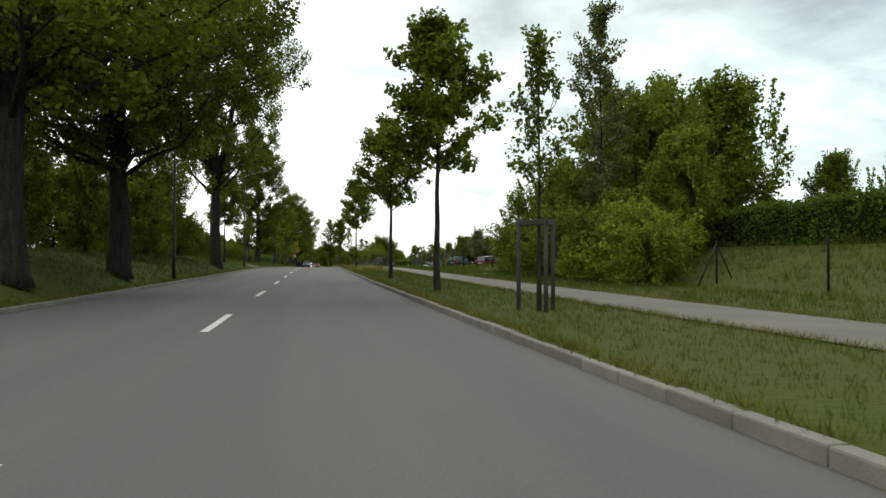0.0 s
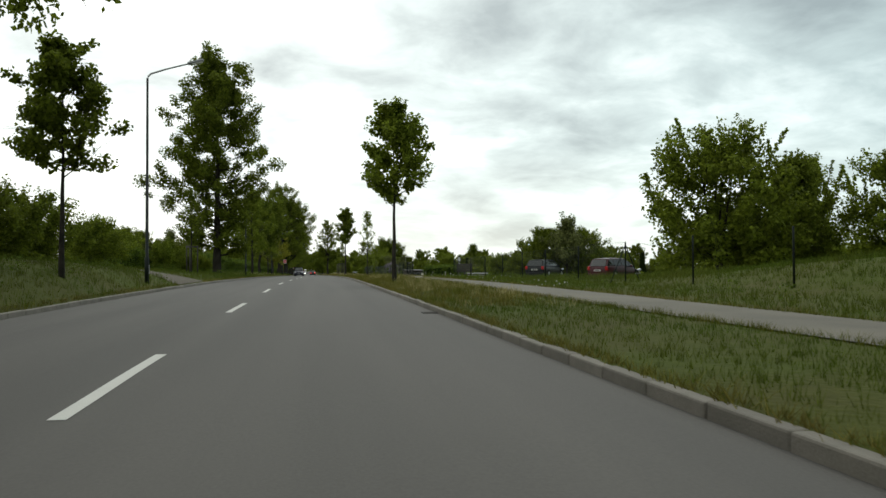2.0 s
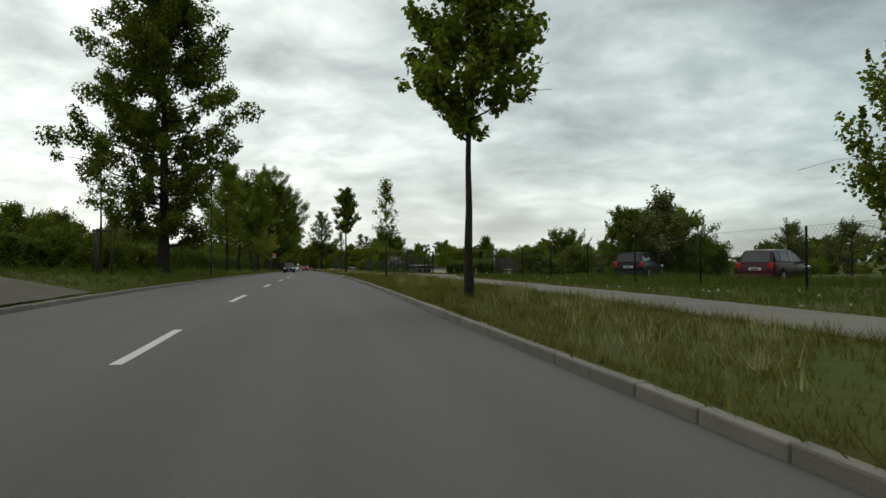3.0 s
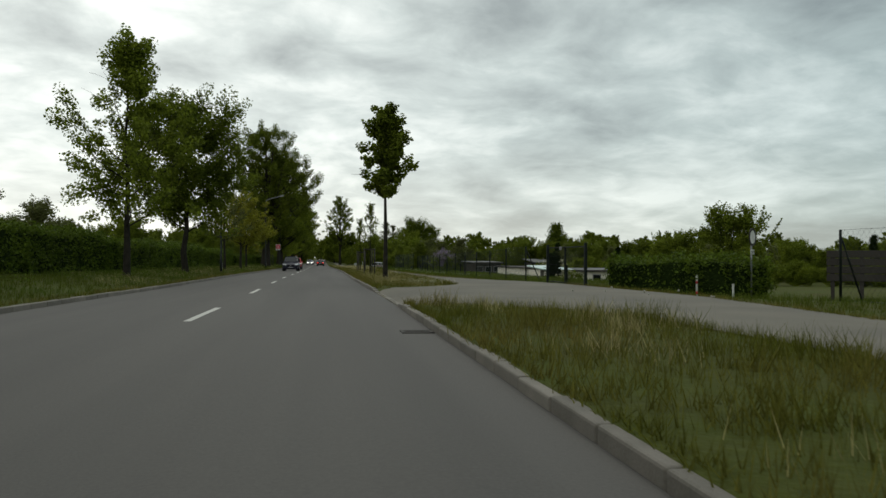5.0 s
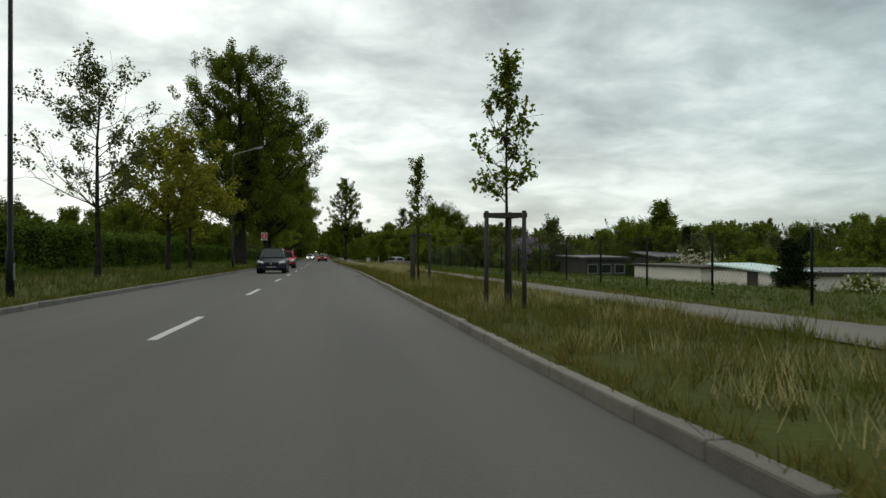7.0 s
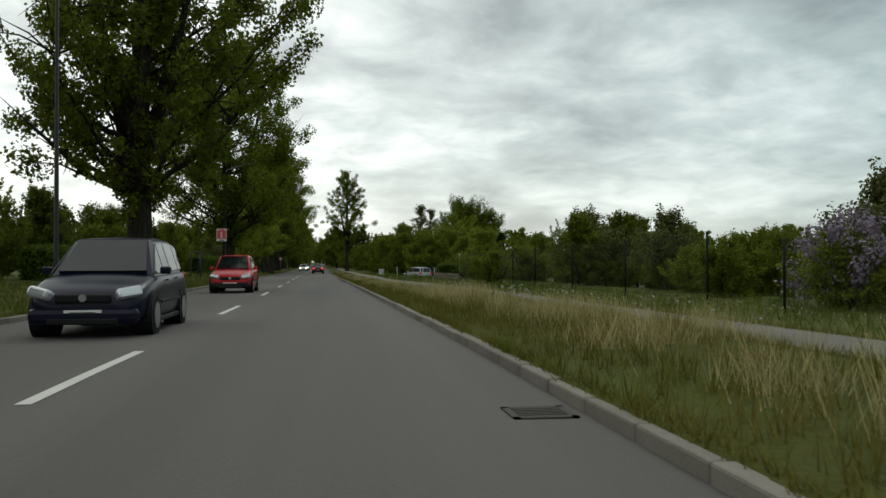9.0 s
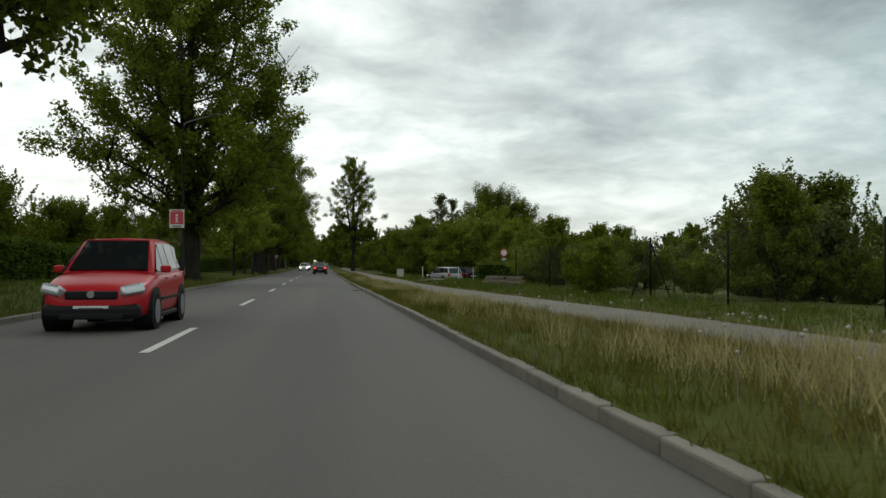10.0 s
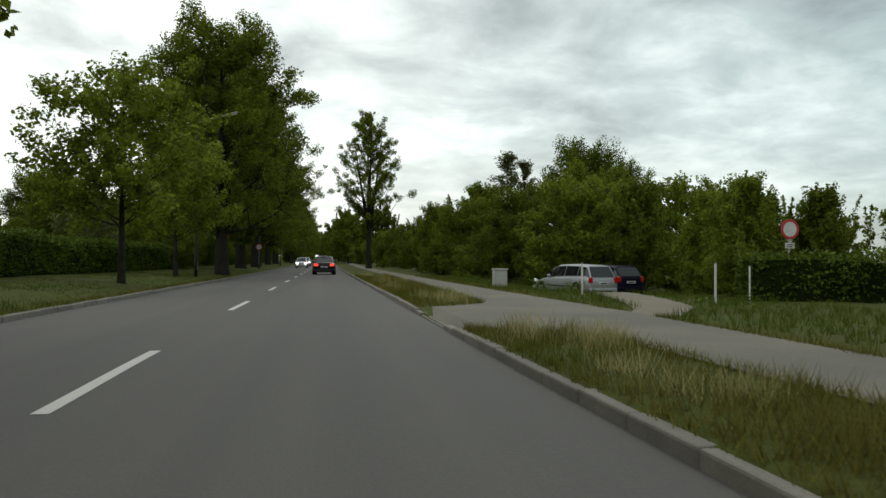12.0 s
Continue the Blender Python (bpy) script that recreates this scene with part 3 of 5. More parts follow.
    p[:, 2] = np.maximum(p[:, 2], 0.1)
    face = way * 0.7 + rng.normal(0, 0.75, (n, 3)) + np.array([0, 0, 0.45])
    for i in range(shoots):
        a, q = rng.uniform(0, 2 * math.pi), rng.uniform(0.1, 0.85) ** 0.7
        z0 = base + (height - base) * rng.uniform(0.55, 0.85) * (1 - 0.45 * q * q)
        foot = np.array([q * reach * math.cos(a), q * reach * math.sin(a), z0])
        end = foot + np.array([rng.normal(0, 0.08), rng.normal(0, 0.08), rng.uniform(0.12, 0.34)]) * height
        lines.append(([tuple(foot), tuple((foot + end) / 2), tuple(end)], [0.018, 0.012, 0.005]))
        g = rng.uniform(0, 1, (110, 1))
        more = foot + (end - foot) * g + rng.normal(0, 0.045 * height ** 0.5, (110, 3)) * (1.15 - 0.9 * g)
        p = np.concatenate([p, more])
        face = np.concatenate([face, rng.normal(0, 1, (110, 3)) + np.array([0, 0, 0.4])])
    return lines, leaves_at(p, face, leaf, rng)


PLANTS = {}
KINDS = {
    # name: (grow arguments, bark, leaf, object name, label, category)
    "old": (dict(puff=0.86, seed=11, height=18, girth=0.52, base=4.3, reach=6.1, shape="round", limbs=58, sprays=5400, per=17, leaf=0.165, forks=3, gaps=0.13), "bark", "leaf_mid", "avenue_tree", "old avenue tree with a thick dark trunk and full crown", "tree"),
    "old_b": (dict(puff=0.86, seed=12, height=18, girth=0.46, base=4.2, reach=5.9, shape="round", limbs=52, sprays=5600, per=17, leaf=0.165, forks=2, gaps=0.1), "bark", "leaf_mid", "avenue_tree", "old avenue tree with dark trunk and broad green crown", "tree"),
    "lime": (dict(puff=0.72, seed=13, height=17.4, girth=0.34, base=1.5, reach=5.6, shape="layered", limbs=60, sprays=4600, per=15, leaf=0.17, rise_by=0.35, gaps=0.17), "bark", "leaf_mid", "avenue_tree", "tall pointed roadside tree with layered green branches", "tree"),
    "maple": (dict(puff=0.72, seed=14, height=10.5, girth=0.2, base=3.4, reach=3.3, shape="round", limbs=34, sprays=4400, per=11, leaf=0.14, gaps=0.0), "bark", "leaf_dark", "avenue_tree", "dense round maple with a dark straight trunk", "tree"),
    "airy": (dict(seed=15, height=9.6, girth=0.15, base=2.9, reach=3.2, shape="egg", limbs=26, sprays=2000, per=10, leaf=0.12, gaps=0.3), "young_bark", "leaf_mid", "avenue_tree", "open-crowned roadside tree on a slim trunk", "tree"),
    "sparse": (dict(puff=0.34, seed=16, height=7.6, girth=0.12, base=2.8, reach=2.6, shape="tall", limbs=26, sprays=1000, per=6, leaf=0.1, gaps=0.25), "young_bark", "leaf_grey", "avenue_tree", "thinly leaved tree with bare twigs showing", "tree"),
    "gold": (dict(seed=17, height=7.2, girth=0.13, base=2.8, reach=2.9, shape="round", limbs=22, sprays=1000, per=10, leaf=0.15, gaps=0.25), "young_bark", "leaf_gold", "avenue_tree", "small tree with yellowish green spring leaves", "tree"),
    "street": (dict(bend=0.06, seed=18, height=8.6, girth=0.115, base=4.2, reach=2.15, shape="egg", limbs=30, sprays=1000, per=11, leaf=0.17, gaps=0.26), "young_bark", "leaf_mid", "street_tree", "young street tree with straight trunk and compact dark crown", "street tree"),
    "street_b": (dict(bend=0.06, seed=19, height=8.6, girth=0.135, base=4.1, reach=1.55, shape="egg", limbs=28, sprays=950, per=12, leaf=0.16, gaps=0.24), "young_bark", "leaf_mid", "street_tree", "young street tree with straight trunk and oval crown", "street tree"),
    "sapling": (dict(rise_by=1.2, puff=0.16, bend=0.08, seed=20, height=4.7, girth=0.05, base=2.2, reach=0.66, shape="slim", limbs=20, sprays=270, per=8, leaf=0.08, gaps=0.2), "young_bark", "leaf_mid", "sapling", "newly planted slender sapling with pale green leaves", "sapling"),
    "bush": (dict(seed=21, height=3.0, girth=0.05, base=0.25, reach=1.9, shape="round", limbs=22, sprays=1300, per=10, leaf=0.115, stems=4, shoots=16), "bark", "leaf_mid", "bush", "dense green garden bush with uneven outline", "bush"),
    "bush_light": (dict(seed=22, height=2.4, girth=0.04, base=0.2, reach=1.6, shape="round", limbs=20, sprays=900, per=10, leaf=0.11, stems=4, shoots=10), "bark", "leaf_light", "bush", "bright yellow-green bush at the grass edge", "bush"),
    "thicket": (dict(seed=23, height=6.2, girth=0.09, base=0.25, reach=3.0, shape="round", limbs=40, sprays=2500, per=10, leaf=0.15, stems=4, gaps=0.18, shoots=14), "bark", "leaf_mid", "large_shrub", "large dark green shrub with many stems", "shrub"),
    "thicket_b": (dict(seed=24, height=6.0, girth=0.09, base=0.3, reach=2.6, shape="egg", limbs=40, sprays=2200, per=10, leaf=0.14, stems=3, gaps=0.2, shoots=20), "bark", "leaf_fresh", "large_shrub", "tall green shrub with feathery upright shoots", "shrub"),
    "fruit": (dict(seed=25, height=5.2, girth=0.1, base=1.3, reach=2.7, shape="tall", limbs=26, sprays=1100, per=7, leaf=0.16, gaps=0.2), "bark", "leaf_grey", "fruit_tree", "grey-green fruit tree with open twiggy crown", "tree"),
    "conifer": (dict(seed=26, height=6.0, girth=0.1, base=0.15, reach=0.95, shape="cone", limbs=70, sprays=1900, per=8, leaf=0.12, rise_by=0.0), "bark", "core", "conifer", "narrow dark conifer in the gardens", "tree"),
    "high": (dict(puff=0.86, seed=31, height=20, girth=0.44, base=6.0, reach=6.2, shape="round", limbs=50, sprays=4300, per=17, leaf=0.165, forks=3, gaps=0.17), "bark", "leaf_mid", "avenue_tree", "old avenue tree with thick bare trunk and high dark crown", "tree"),
    "great": (dict(puff=0.86, seed=36, height=18.4, girth=0.64, base=5.2, reach=6.4, shape="round", limbs=56, sprays=5000, per=17, leaf=0.165, forks=3, gaps=0.14), "bark", "leaf_mid", "avenue_tree", "mighty old avenue tree with very thick dark trunk", "tree"),
    "lilac": (dict(seed=32, height=2.6, girth=0.04, base=0.4, reach=1.4, shape="round", limbs=20, sprays=420, per=8, leaf=0.1, stems=3, gaps=0.2), "bark", "lilac", "lilac_bush", "lilac bush in pale purple blossom", "bush"),
    "poplar": (dict(puff=0.62, seed=28, height=20, girth=0.38, base=6.5, reach=4.6, shape="tall", limbs=46, sprays=3400, per=9, leaf=0.18, rise_by=0.9, forks=3, gaps=0.2), "bark", "leaf_fresh", "avenue_tree", "tall open-crowned tree with forked trunk beside the path", "tree"),
    "broad": (dict(seed=29, height=8.2, girth=0.15, base=3.0, reach=3.4, shape="round", limbs=26, sprays=1900, per=11, leaf=0.15, gaps=0.2), "young_bark", "leaf_light", "avenue_tree", "broad fresh green tree on a slim trunk", "tree"),
    "aspen": (dict(puff=0.42, bend=0.08, seed=33, height=14.0, girth=0.12, base=3.0, reach=1.7, shape="tall", limbs=40, sprays=900, per=9, leaf=0.16, rise_by=0.8, gaps=0.3), "young_bark", "leaf_grey", "aspen", "slender pale grey-green tree rising from the thicket", "tree"),
    "fir": (dict(seed=34, height=7.6, girth=0.12, base=0.5, reach=2.9, shape="cone", limbs=44, sprays=1500, per=9, leaf=0.17, rise_by=0.0, gaps=0.15), "bark", "leaf_dark", "garden_tree", "pointed dark garden tree with jutting bare branches", "tree"),
    "rose": (dict(seed=35, height=2.6, girth=0.03, base=1.5, reach=2.0, shape="round", limbs=20, sprays=130, per=5, leaf=0.16, stems=4), "bark", "flower", "rose_bush", "tall rambling bush covered in white blossom", "bush"),
    "wood": (dict(shoots=12, seed=27, height=10, girth=0.2, base=1.6, reach=4.2, shape="round", limbs=30, sprays=2200, per=7, leaf=0.34, gaps=0.05), "bark", "leaf_mid", "woodland_tree", "woodland tree in the distant tree belt", "tree"),
}


def plant(kind, x, y, size=1.0, turn=0.0, tall=None, label="", z=None):
    args, bark, leaf, name, text, category = KINDS[kind]
    s = Matrix.Diagonal((size, size, tall or size, 1))
    m = pose(x, y, ground_z(x, y) - 0.02 if z is None else z, 0, 0, turn)
    if kind not in PLANTS:
        root = thing(name, text, category, category + "s along the avenue" if name in ("avenue_tree", "street_tree") else "")
        lines, (lv, lf) = grow(**args)
        wv, wf = tubes(lines[:1], 14)
        o = len(wv)
        tv, tf = tubes(lines[1:])
        knobs = []
        for vx, vy, vz in wv:
            a = math.atan2(vy, vx)
            k = 1 + 0.16 * noise.noise((1.6 * math.cos(a), 1.6 * math.sin(a), vz * 0.3)) + 0.08 * noise.noise((3.5 * math.cos(a), 3.5 * math.sin(a), vz))
            knobs.append((vx * k, vy * k, vz) if vz < args["base"] and args["girth"] > 0.1 else (vx, vy, vz))
        wv, wf = knobs + tv, wf + [tuple(i + o for i in q) for q in tf]
        mesh_object("trunk", wv, wf, M[bark], root, smooth=True)
        mesh_object("crown", lv, lf, M[leaf], root)
        PLANTS[kind] = root
        root.matrix_basis = m @ s
        out = root
    else:
        proto = PLANTS[kind]
        inv = Matrix.Diagonal((1 / proto.scale.x, 1 / proto.scale.y, 1 / proto.scale.z, 1))
        out = copy_thing(proto, m @ s @ inv)
    if label:
        tagged(out, label)
    return out


# avenue on the far side of the road
plant("high", -7.1, 20.8, 1.05, 40, 0.84)
plant("high", -7.0, 31.0, 0.98, 190, 0.78)
plant("high", -6.9, 58.8, 0.88, 75, 1.1)
plant("airy", -8.4, 45.5, 0.8, 30, 0.8, "slim open tree crowding the bank")
plant("thicket", -9.6, 50.5, 0.78, 60)
plant("thicket", -9.8, 26.0, 0.7, 10)
plant("thicket_b", -9.4, 36.0, 0.75, 170)
plant("thicket", -8.9, 42.0, 0.6, 90)
plant("bush", -9.3, 47.0, 1.0, 90)
plant("bush", -9.0, 54.0, 1.0, 30)
plant("thicket", -11.2, 38.0, 0.62, 200)
plant("thicket_b", -12.5, 30.0, 0.6, 10)
plant("thicket", -12.5, 23.5, 0.6, 120)
for i in range(9):
    plant(("thicket", "maple", "thicket_b")[i % 3], -14.5 - 1.5 * (i % 2), 19 + 6.2 * i, (0.62, 0.5, 0.6)[i % 3], 83 * i, label=("large dark green shrub with many stems", "dense leafy tree crowding the bank", "tall green shrub with feathery upright shoots")[i % 3])
plant("thicket_b", -13.5, 58.0, 0.7, 300)
plant("street", -7.35, 68.1, 0.8, 20, label="small round-crowned tree on the grassy bank")
plant("lime", -7.85, 112.0, 1.02, 15)
plant("sapling", -7.9, 97.9, 1.25, 80, 1.15)
plant("airy", -7.25, 142.4, 1.02, 140)
plant("maple", -7.3, 157.4, 1.0, 10)
plant("sapling", -7.5, 239.8, 0.8, 20)
plant("sparse", -7.2, 175.6, 1.0, 0)
plant("gold", -7.15, 188.0, 1.0, 50)
plant("gold", -7.4, 196.0, 0.9, 150)
plant("great", -7.1, 220.5, 0.94, 250, 1.0)
plant("old", -6.9, 251.5, 1.06, 120, 1.0)
plant("broad", -7.1, 275.0, 0.95, 210, 0.92)
plant("broad", -7.4, 287.0, 0.8, 60)
plant("old_b", -6.6, 298.0, 0.93, 200, 0.87)
for i, y in enumerate((312, 326, 341, 357, 374, 392, 410)):
    plant("old" if i % 2 else "old_b", -8.2 - 0.02 * (y - 300) + (i % 3) * 0.4, y, 0.92 + 0.05 * (i % 3), 47 * i)
# young trees on the near verge
plant("street", 3.65, 26.0, 1.0, 30)
plant("street", 3.55, 42.0, 0.95, 300)
plant("street", 3.65, 83.6, 1.03, 75)
plant("street_b", 3.6, 145.8, 0.96, 200)
plant("sapling", 4.15, 15.6, 1.1, 10, 1.15)
plant("aspen", 14.5, 42.0, 1.0, 0)
plant("sapling", 3.7, 105.2, 1.05, 70)
plant("sapling", 3.7, 161.0, 1.0, 200)
plant("sapling", 3.65, 175.6, 0.95, 300)
plant("poplar", 4.9, 352.0, 1.0, 30)
plant("wood", 9.0, 395.0, 1.0, 60)
plant("wood", 2.8, 520.0, 1.0, 100)
plant("wood", -2.0, 640.0, 1.3, 100)
# thickets beyond the path, first stretch
for k, x, y, s, a in (("thicket", 18.5, 47.0, 1.5, 0), ("thicket", 22.0, 53.0, 1.75, 90), ("thicket_b", 20.5, 40.0, 1.4, 20), ("thicket", 15.8, 52.5, 0.95, 200),
                      ("thicket_b", 17.0, 57.0, 0.95, 140), ("thicket", 25.0, 60.0, 1.3, 40), ("thicket_b", 16.3, 36.0, 0.95, 140),
                      ("bush_light", 12.2, 29.5, 0.95, 10), ("bush_light", 12.8, 32.5, 1.35, 70), ("bush", 13.4, 36.0, 1.25, 170), ("bush_light", 12.4, 38.5, 0.8, 120), ("bush", 12.8, 41.5, 1.1, 30), ("bush", 13.2, 46.0, 1.15, 150),
                      ("bush_light", 13.0, 50.0, 1.15, 80), ("bush", 13.3, 54.0, 1.15, 200), ("bush", 13.6, 57.8, 0.85, 280),
                      ("thicket_b", 25.0, 38.0, 0.75, 90), ("thicket_b", 25.5, 33.0, 0.7, 190), ("thicket_b", 25.0, 28.0, 0.72, 250), ("thicket_b", 24.5, 23.0, 0.7, 50), ("thicket_b", 24.5, 18.0, 0.7, 150),
                      ("thicket", 27.4, 95.5, 0.8, 30), ("thicket", 25.0, 92.5, 1.55, 130), ("thicket", 35.0, 88.0, 1.25, 230), ("thicket_b", 30.5, 93.0, 1.3, 30), ("thicket_b", 33.0, 96.0, 1.35, 60)):
    plant(k, x, y, s, a)
# orchard and hedges further on
for k, x, y, s, a in (("fruit", 21.4, 112.9, 1.0, 40), ("thicket_b", 19.6, 114.5, 0.72, 0), ("thicket", 23.2, 114.5, 0.72, 80), ("thicket_b", 21.4, 116.0, 0.75, 190), ("bush", 25.8, 116.0, 0.9, 10), ("fruit", 38.0, 126.0, 0.8, 10), ("fruit", 42.0, 124.0, 0.8, 110),
                      ("bush", 44.0, 110.0, 1.0, 30), ("fruit", 30.0, 131.0, 0.9, 60), ("bush", 21.0, 128.0, 0.8, 10),
                      ("thicket", 33.0, 170.0, 1.12, 20), ("thicket", 28.6, 171.0, 0.78, 140), ("rose", 29.6, 208.9, 1.0, 0), ("rose", 22.0, 177.6, 0.62, 40), ("rose", 20.4, 171.8, 0.58, 90), ("bush", 22.0, 177.4, 0.56, 60), ("bush", 20.6, 171.6, 0.54, 130), ("thicket_b", 63.0, 238.0, 1.05, 30)):
    plant(k, x, y, s, a)
plant("fir", 36.0, 232.0, 1.35, 0, 0.97)
plant("conifer", 21.8, 182.4, 1.25, 0, 0.56)
RNG = random.Random(8)
for i in range(84):
    f = i / 84
    x, y = 16 + 105 * f + RNG.uniform(-4, 4), 238 - 95 * f ** 0.9 + RNG.uniform(-12, 16)
    if x < 24 and 239 < y < 252:
        x, y = x - 3.5, y - 10.5
    if y > 212 or x > 32:
        plant(RNG.choice(("bush", "thicket_b", "thicket_b", "fruit", "bush", "thicket", "conifer")), x, y, RNG.uniform(0.6, 0.92), RNG.uniform(0, 360))
for i in range(46):
    f = i / 46
    plant(RNG.choice(("bush", "thicket_b", "bush", "thicket", "fruit")), 22 + 50 * f + RNG.uniform(-2, 2), 224 - 22 * f + RNG.uniform(-5, 5), RNG.uniform(0.62, 0.85), RNG.uniform(0, 360))
for i in range(14):
    plant("bush", 27 + 2.4 * i + RNG.uniform(-1, 1), 205 - 2.0 * i + RNG.uniform(-2, 2), RNG.uniform(0.7, 1.0), RNG.uniform(0, 360))
for i in range(22):
    x, y = 12.5 + RNG.uniform(0, 9), 196 + i * 2.3 + RNG.uniform(-1.5, 1.5)
    if not (183 < y < 206 and x > 15):
        plant(RNG.choice(("bush", "bush", "thicket_b", "fruit")) if y > 210 else "bush", x + 2, y + 14, RNG.uniform(0.55, 0.76) * (0.6 if y > 228 and x > 14 else 1.0), RNG.uniform(0, 360))
for k, x, y, s, a in (("fruit", 16.5, 222.0, 0.7, 0), ("fruit", 18.8, 227.0, 0.56, 90), ("thicket_b", 18.0, 232.0, 0.75, 20), ("fruit", 17.0, 207.0, 0.75, 40), ("bush", 14.6, 205.0, 0.7, 40),
                      ("bush", 13.2, 270.8, 0.55, 10), ("thicket_b", 15.5, 275.0, 0.75, 100), ("thicket", 13.8, 291.0, 1.0, 20), ("thicket_b", 16.5, 288.0, 1.0, 0), ("thicket_b", 16.4, 296.0, 1.05, 200), ("thicket", 19.5, 301.0, 1.1, 100), ("thicket", 11.5, 297.0, 0.9, 80),
                      ("thicket_b", 14.5, 303.0, 1.05, 10), ("thicket", 10.5, 308.0, 0.95, 140), ("thicket_b", 9.2, 318.0, 1.0, 10), ("thicket", 12.0, 324.0, 1.0, 200), ("conifer", 23.0, 290.0, 1.05, 0),
                      ("thicket_b", 19.5, 281.0, 0.85, 60), ("thicket_b", 20.0, 268.0, 0.68, 160), ("thicket_b", 18.5, 258.0, 0.56, 210), ("bush", 15.0, 262.5, 0.8, 20), ("bush", 14.6, 256.0, 0.7, 70),
                      ("thicket_b", 20.0, 248.0, 0.5, 70), ("bush", 15.4, 247.0, 0.85, 170), ("bush", 13.6, 250.5, 0.9, 60), ("bush", 14.2, 259.5, 0.9, 240), ("bush", 14.5, 240.5, 0.75, 10), ("thicket_b", 14.6, 229.5, 0.66, 250), ("bush", 13.4, 254.5, 0.85, 110), ("thicket_b", 22.0, 240.0, 0.8, 30), ("bush", 17.0, 240.0, 0.6, 220)):
    plant(k, x, y, s, a)
for k, x, y, s, a, tall in (("maple", 23.0, 320.0, 1.05, 30, 1.2), ("aspen", 16.0, 320.0, 1.1, 80, 0.8), ("aspen", 17.8, 321.0, 1.0, 200, 0.78), ("maple", 27.0, 321.0, 0.95, 110, 1.05), ("broad", 20.5, 312.0, 1.1, 50, 1.15), ("airy", 13.6, 322.0, 0.85, 10, 0.85)):
    plant(k, x, y, s, a, tall, label={"maple": "tall dark green tree at the edge of the wood", "broad": "fresh green tree at the edge of the wood", "airy": "slim open tree at the edge of the wood"}.get(k, ""))
for i in range(10):
    plant("thicket_b" if i % 2 else "thicket", 9.0 + RNG.uniform(0, 4), 333 + i * 7.5, RNG.uniform(0.75, 1.05), RNG.uniform(0, 360))
# gardens behind the hedges on the far side
for i in range(64):
    x, y = -13.6 - RNG.uniform(0, 9), 66 + i * 4.0 + RNG.uniform(-2, 2)
    plant(RNG.choice(("thicket_b", "bush", "fruit", "thicket", "bush")), x, y, RNG.uniform(0.58, 0.85) * (0.68 if y < 116 else 1.0), RNG.uniform(0, 360))
for i in range(12):
    plant(("thicket", "thicket_b", "bush")[i % 3], -13.4 - (i % 2) * 1.2, 206 + i * 5.6, (0.72, 0.75, 1.25)[i % 3], 71 * i)
for x, y, s in ((-9.8, 63.0, 0.8), (-10.2, 71.0, 0.75), (-11.0, 77.0, 0.85), (-10.6, 84.0, 0.7), (-12.0, 91.0, 0.9), (-10.4, 103.0, 0.7), (-9.8, 107.0, 0.55), (-11.0, 111.5, 0.7), (-9.6, 116.0, 0.5)):
    plant("bush", x, y, s, x * 70)
for i in range(30):
    plant(("thicket", "maple", "thicket_b", "broad")[i % 4], -14.0 - RNG.uniform(0, 9), 306 + i * 5.0 + RNG.uniform(-2, 2), (0.95, 0.72, 0.95, 0.72)[i % 4] * RNG.uniform(0.9, 1.1), 67 * i, label=("large dark green shrub with many stems", "dense round garden tree behind the hedge", "tall green shrub with feathery upright shoots", "fresh green garden tree behind the hedge")[i % 4])
for i in range(14):
    y = 425 + i * 17
    plant("old" if i % 2 else "old_b", road_left(y) - 1.6 - 0.4 * (i % 3), y, 0.75 + 0.06 * (i % 3), 51 * i)
    plant("wood", road_right(y) + 3.0 + (i % 2), y + 6, 1.1, 77 * i)
    plant("bush", road_left(y) - 2.2, y + 4, 1.3, 31 * i)
    plant("bush", road_right(y) + 5.5, y - 3, 1.4, 19 * i)
for i in range(16):
    plant("bush", -12.4 - 0.4 * (i % 3), 312 + 7 * i, 0.95 + 0.1 * (i % 2), 41 * i)
plant("lilac", 14.5, 205.0, 1.0, 0)
plant("lilac", 15.6, 207.5, 0.8, 90)
for k, x, y, s, a in (("thicket_b", 17.5, 282.0, 0.85, 0), ("thicket_b", 18.0, 274.0, 0.72, 60), ("thicket_b", 21.5, 263.0, 0.72, 20), ("thicket_b", 24.0, 276.0, 0.9, 90), ("thicket", 21.0, 292.0, 1.1, 45),
                      ("bush", 14.5, 288.0, 1.0, 20), ("bush", 12.6, 293.0, 0.9, 80), ("bush", 10.2, 301.0, 0.9, 120), ("bush", 9.0, 312.0, 0.9, 30), ("thicket_b", 12.5, 312.0, 1.2, 10)):
    plant(k, x, y, s, a)
# belts of wood far off
for i in range(34):
    plant("wood", 60 + i * 13 + RNG.uniform(-5, 5), 420 - i * 7 + RNG.uniform(-14, 14), RNG.uniform(0.7, 1.15), RNG.uniform(0, 360))
for i in range(30):
    plant("wood", -26 - i * 9 + RNG.uniform(-4, 4), 430 - i * 13 + RNG.uniform(-12, 12), RNG.uniform(0.75, 1.15), RNG.uniform(0, 360))
for i in range(40):
    plant("wood", 40 + i * 11 + RNG.uniform(-5, 5), 470 - i * 6 + RNG.uniform(-14, 14), RNG.uniform(0.9, 1.3), RNG.uniform(0, 360))
for i in range(30):
    plant("wood", -18 - i * 9 + RNG.uniform(-4, 4), 480 - i * 12 + RNG.uniform(-12, 12), RNG.uniform(0.9, 1.3), RNG.uniform(0, 360))
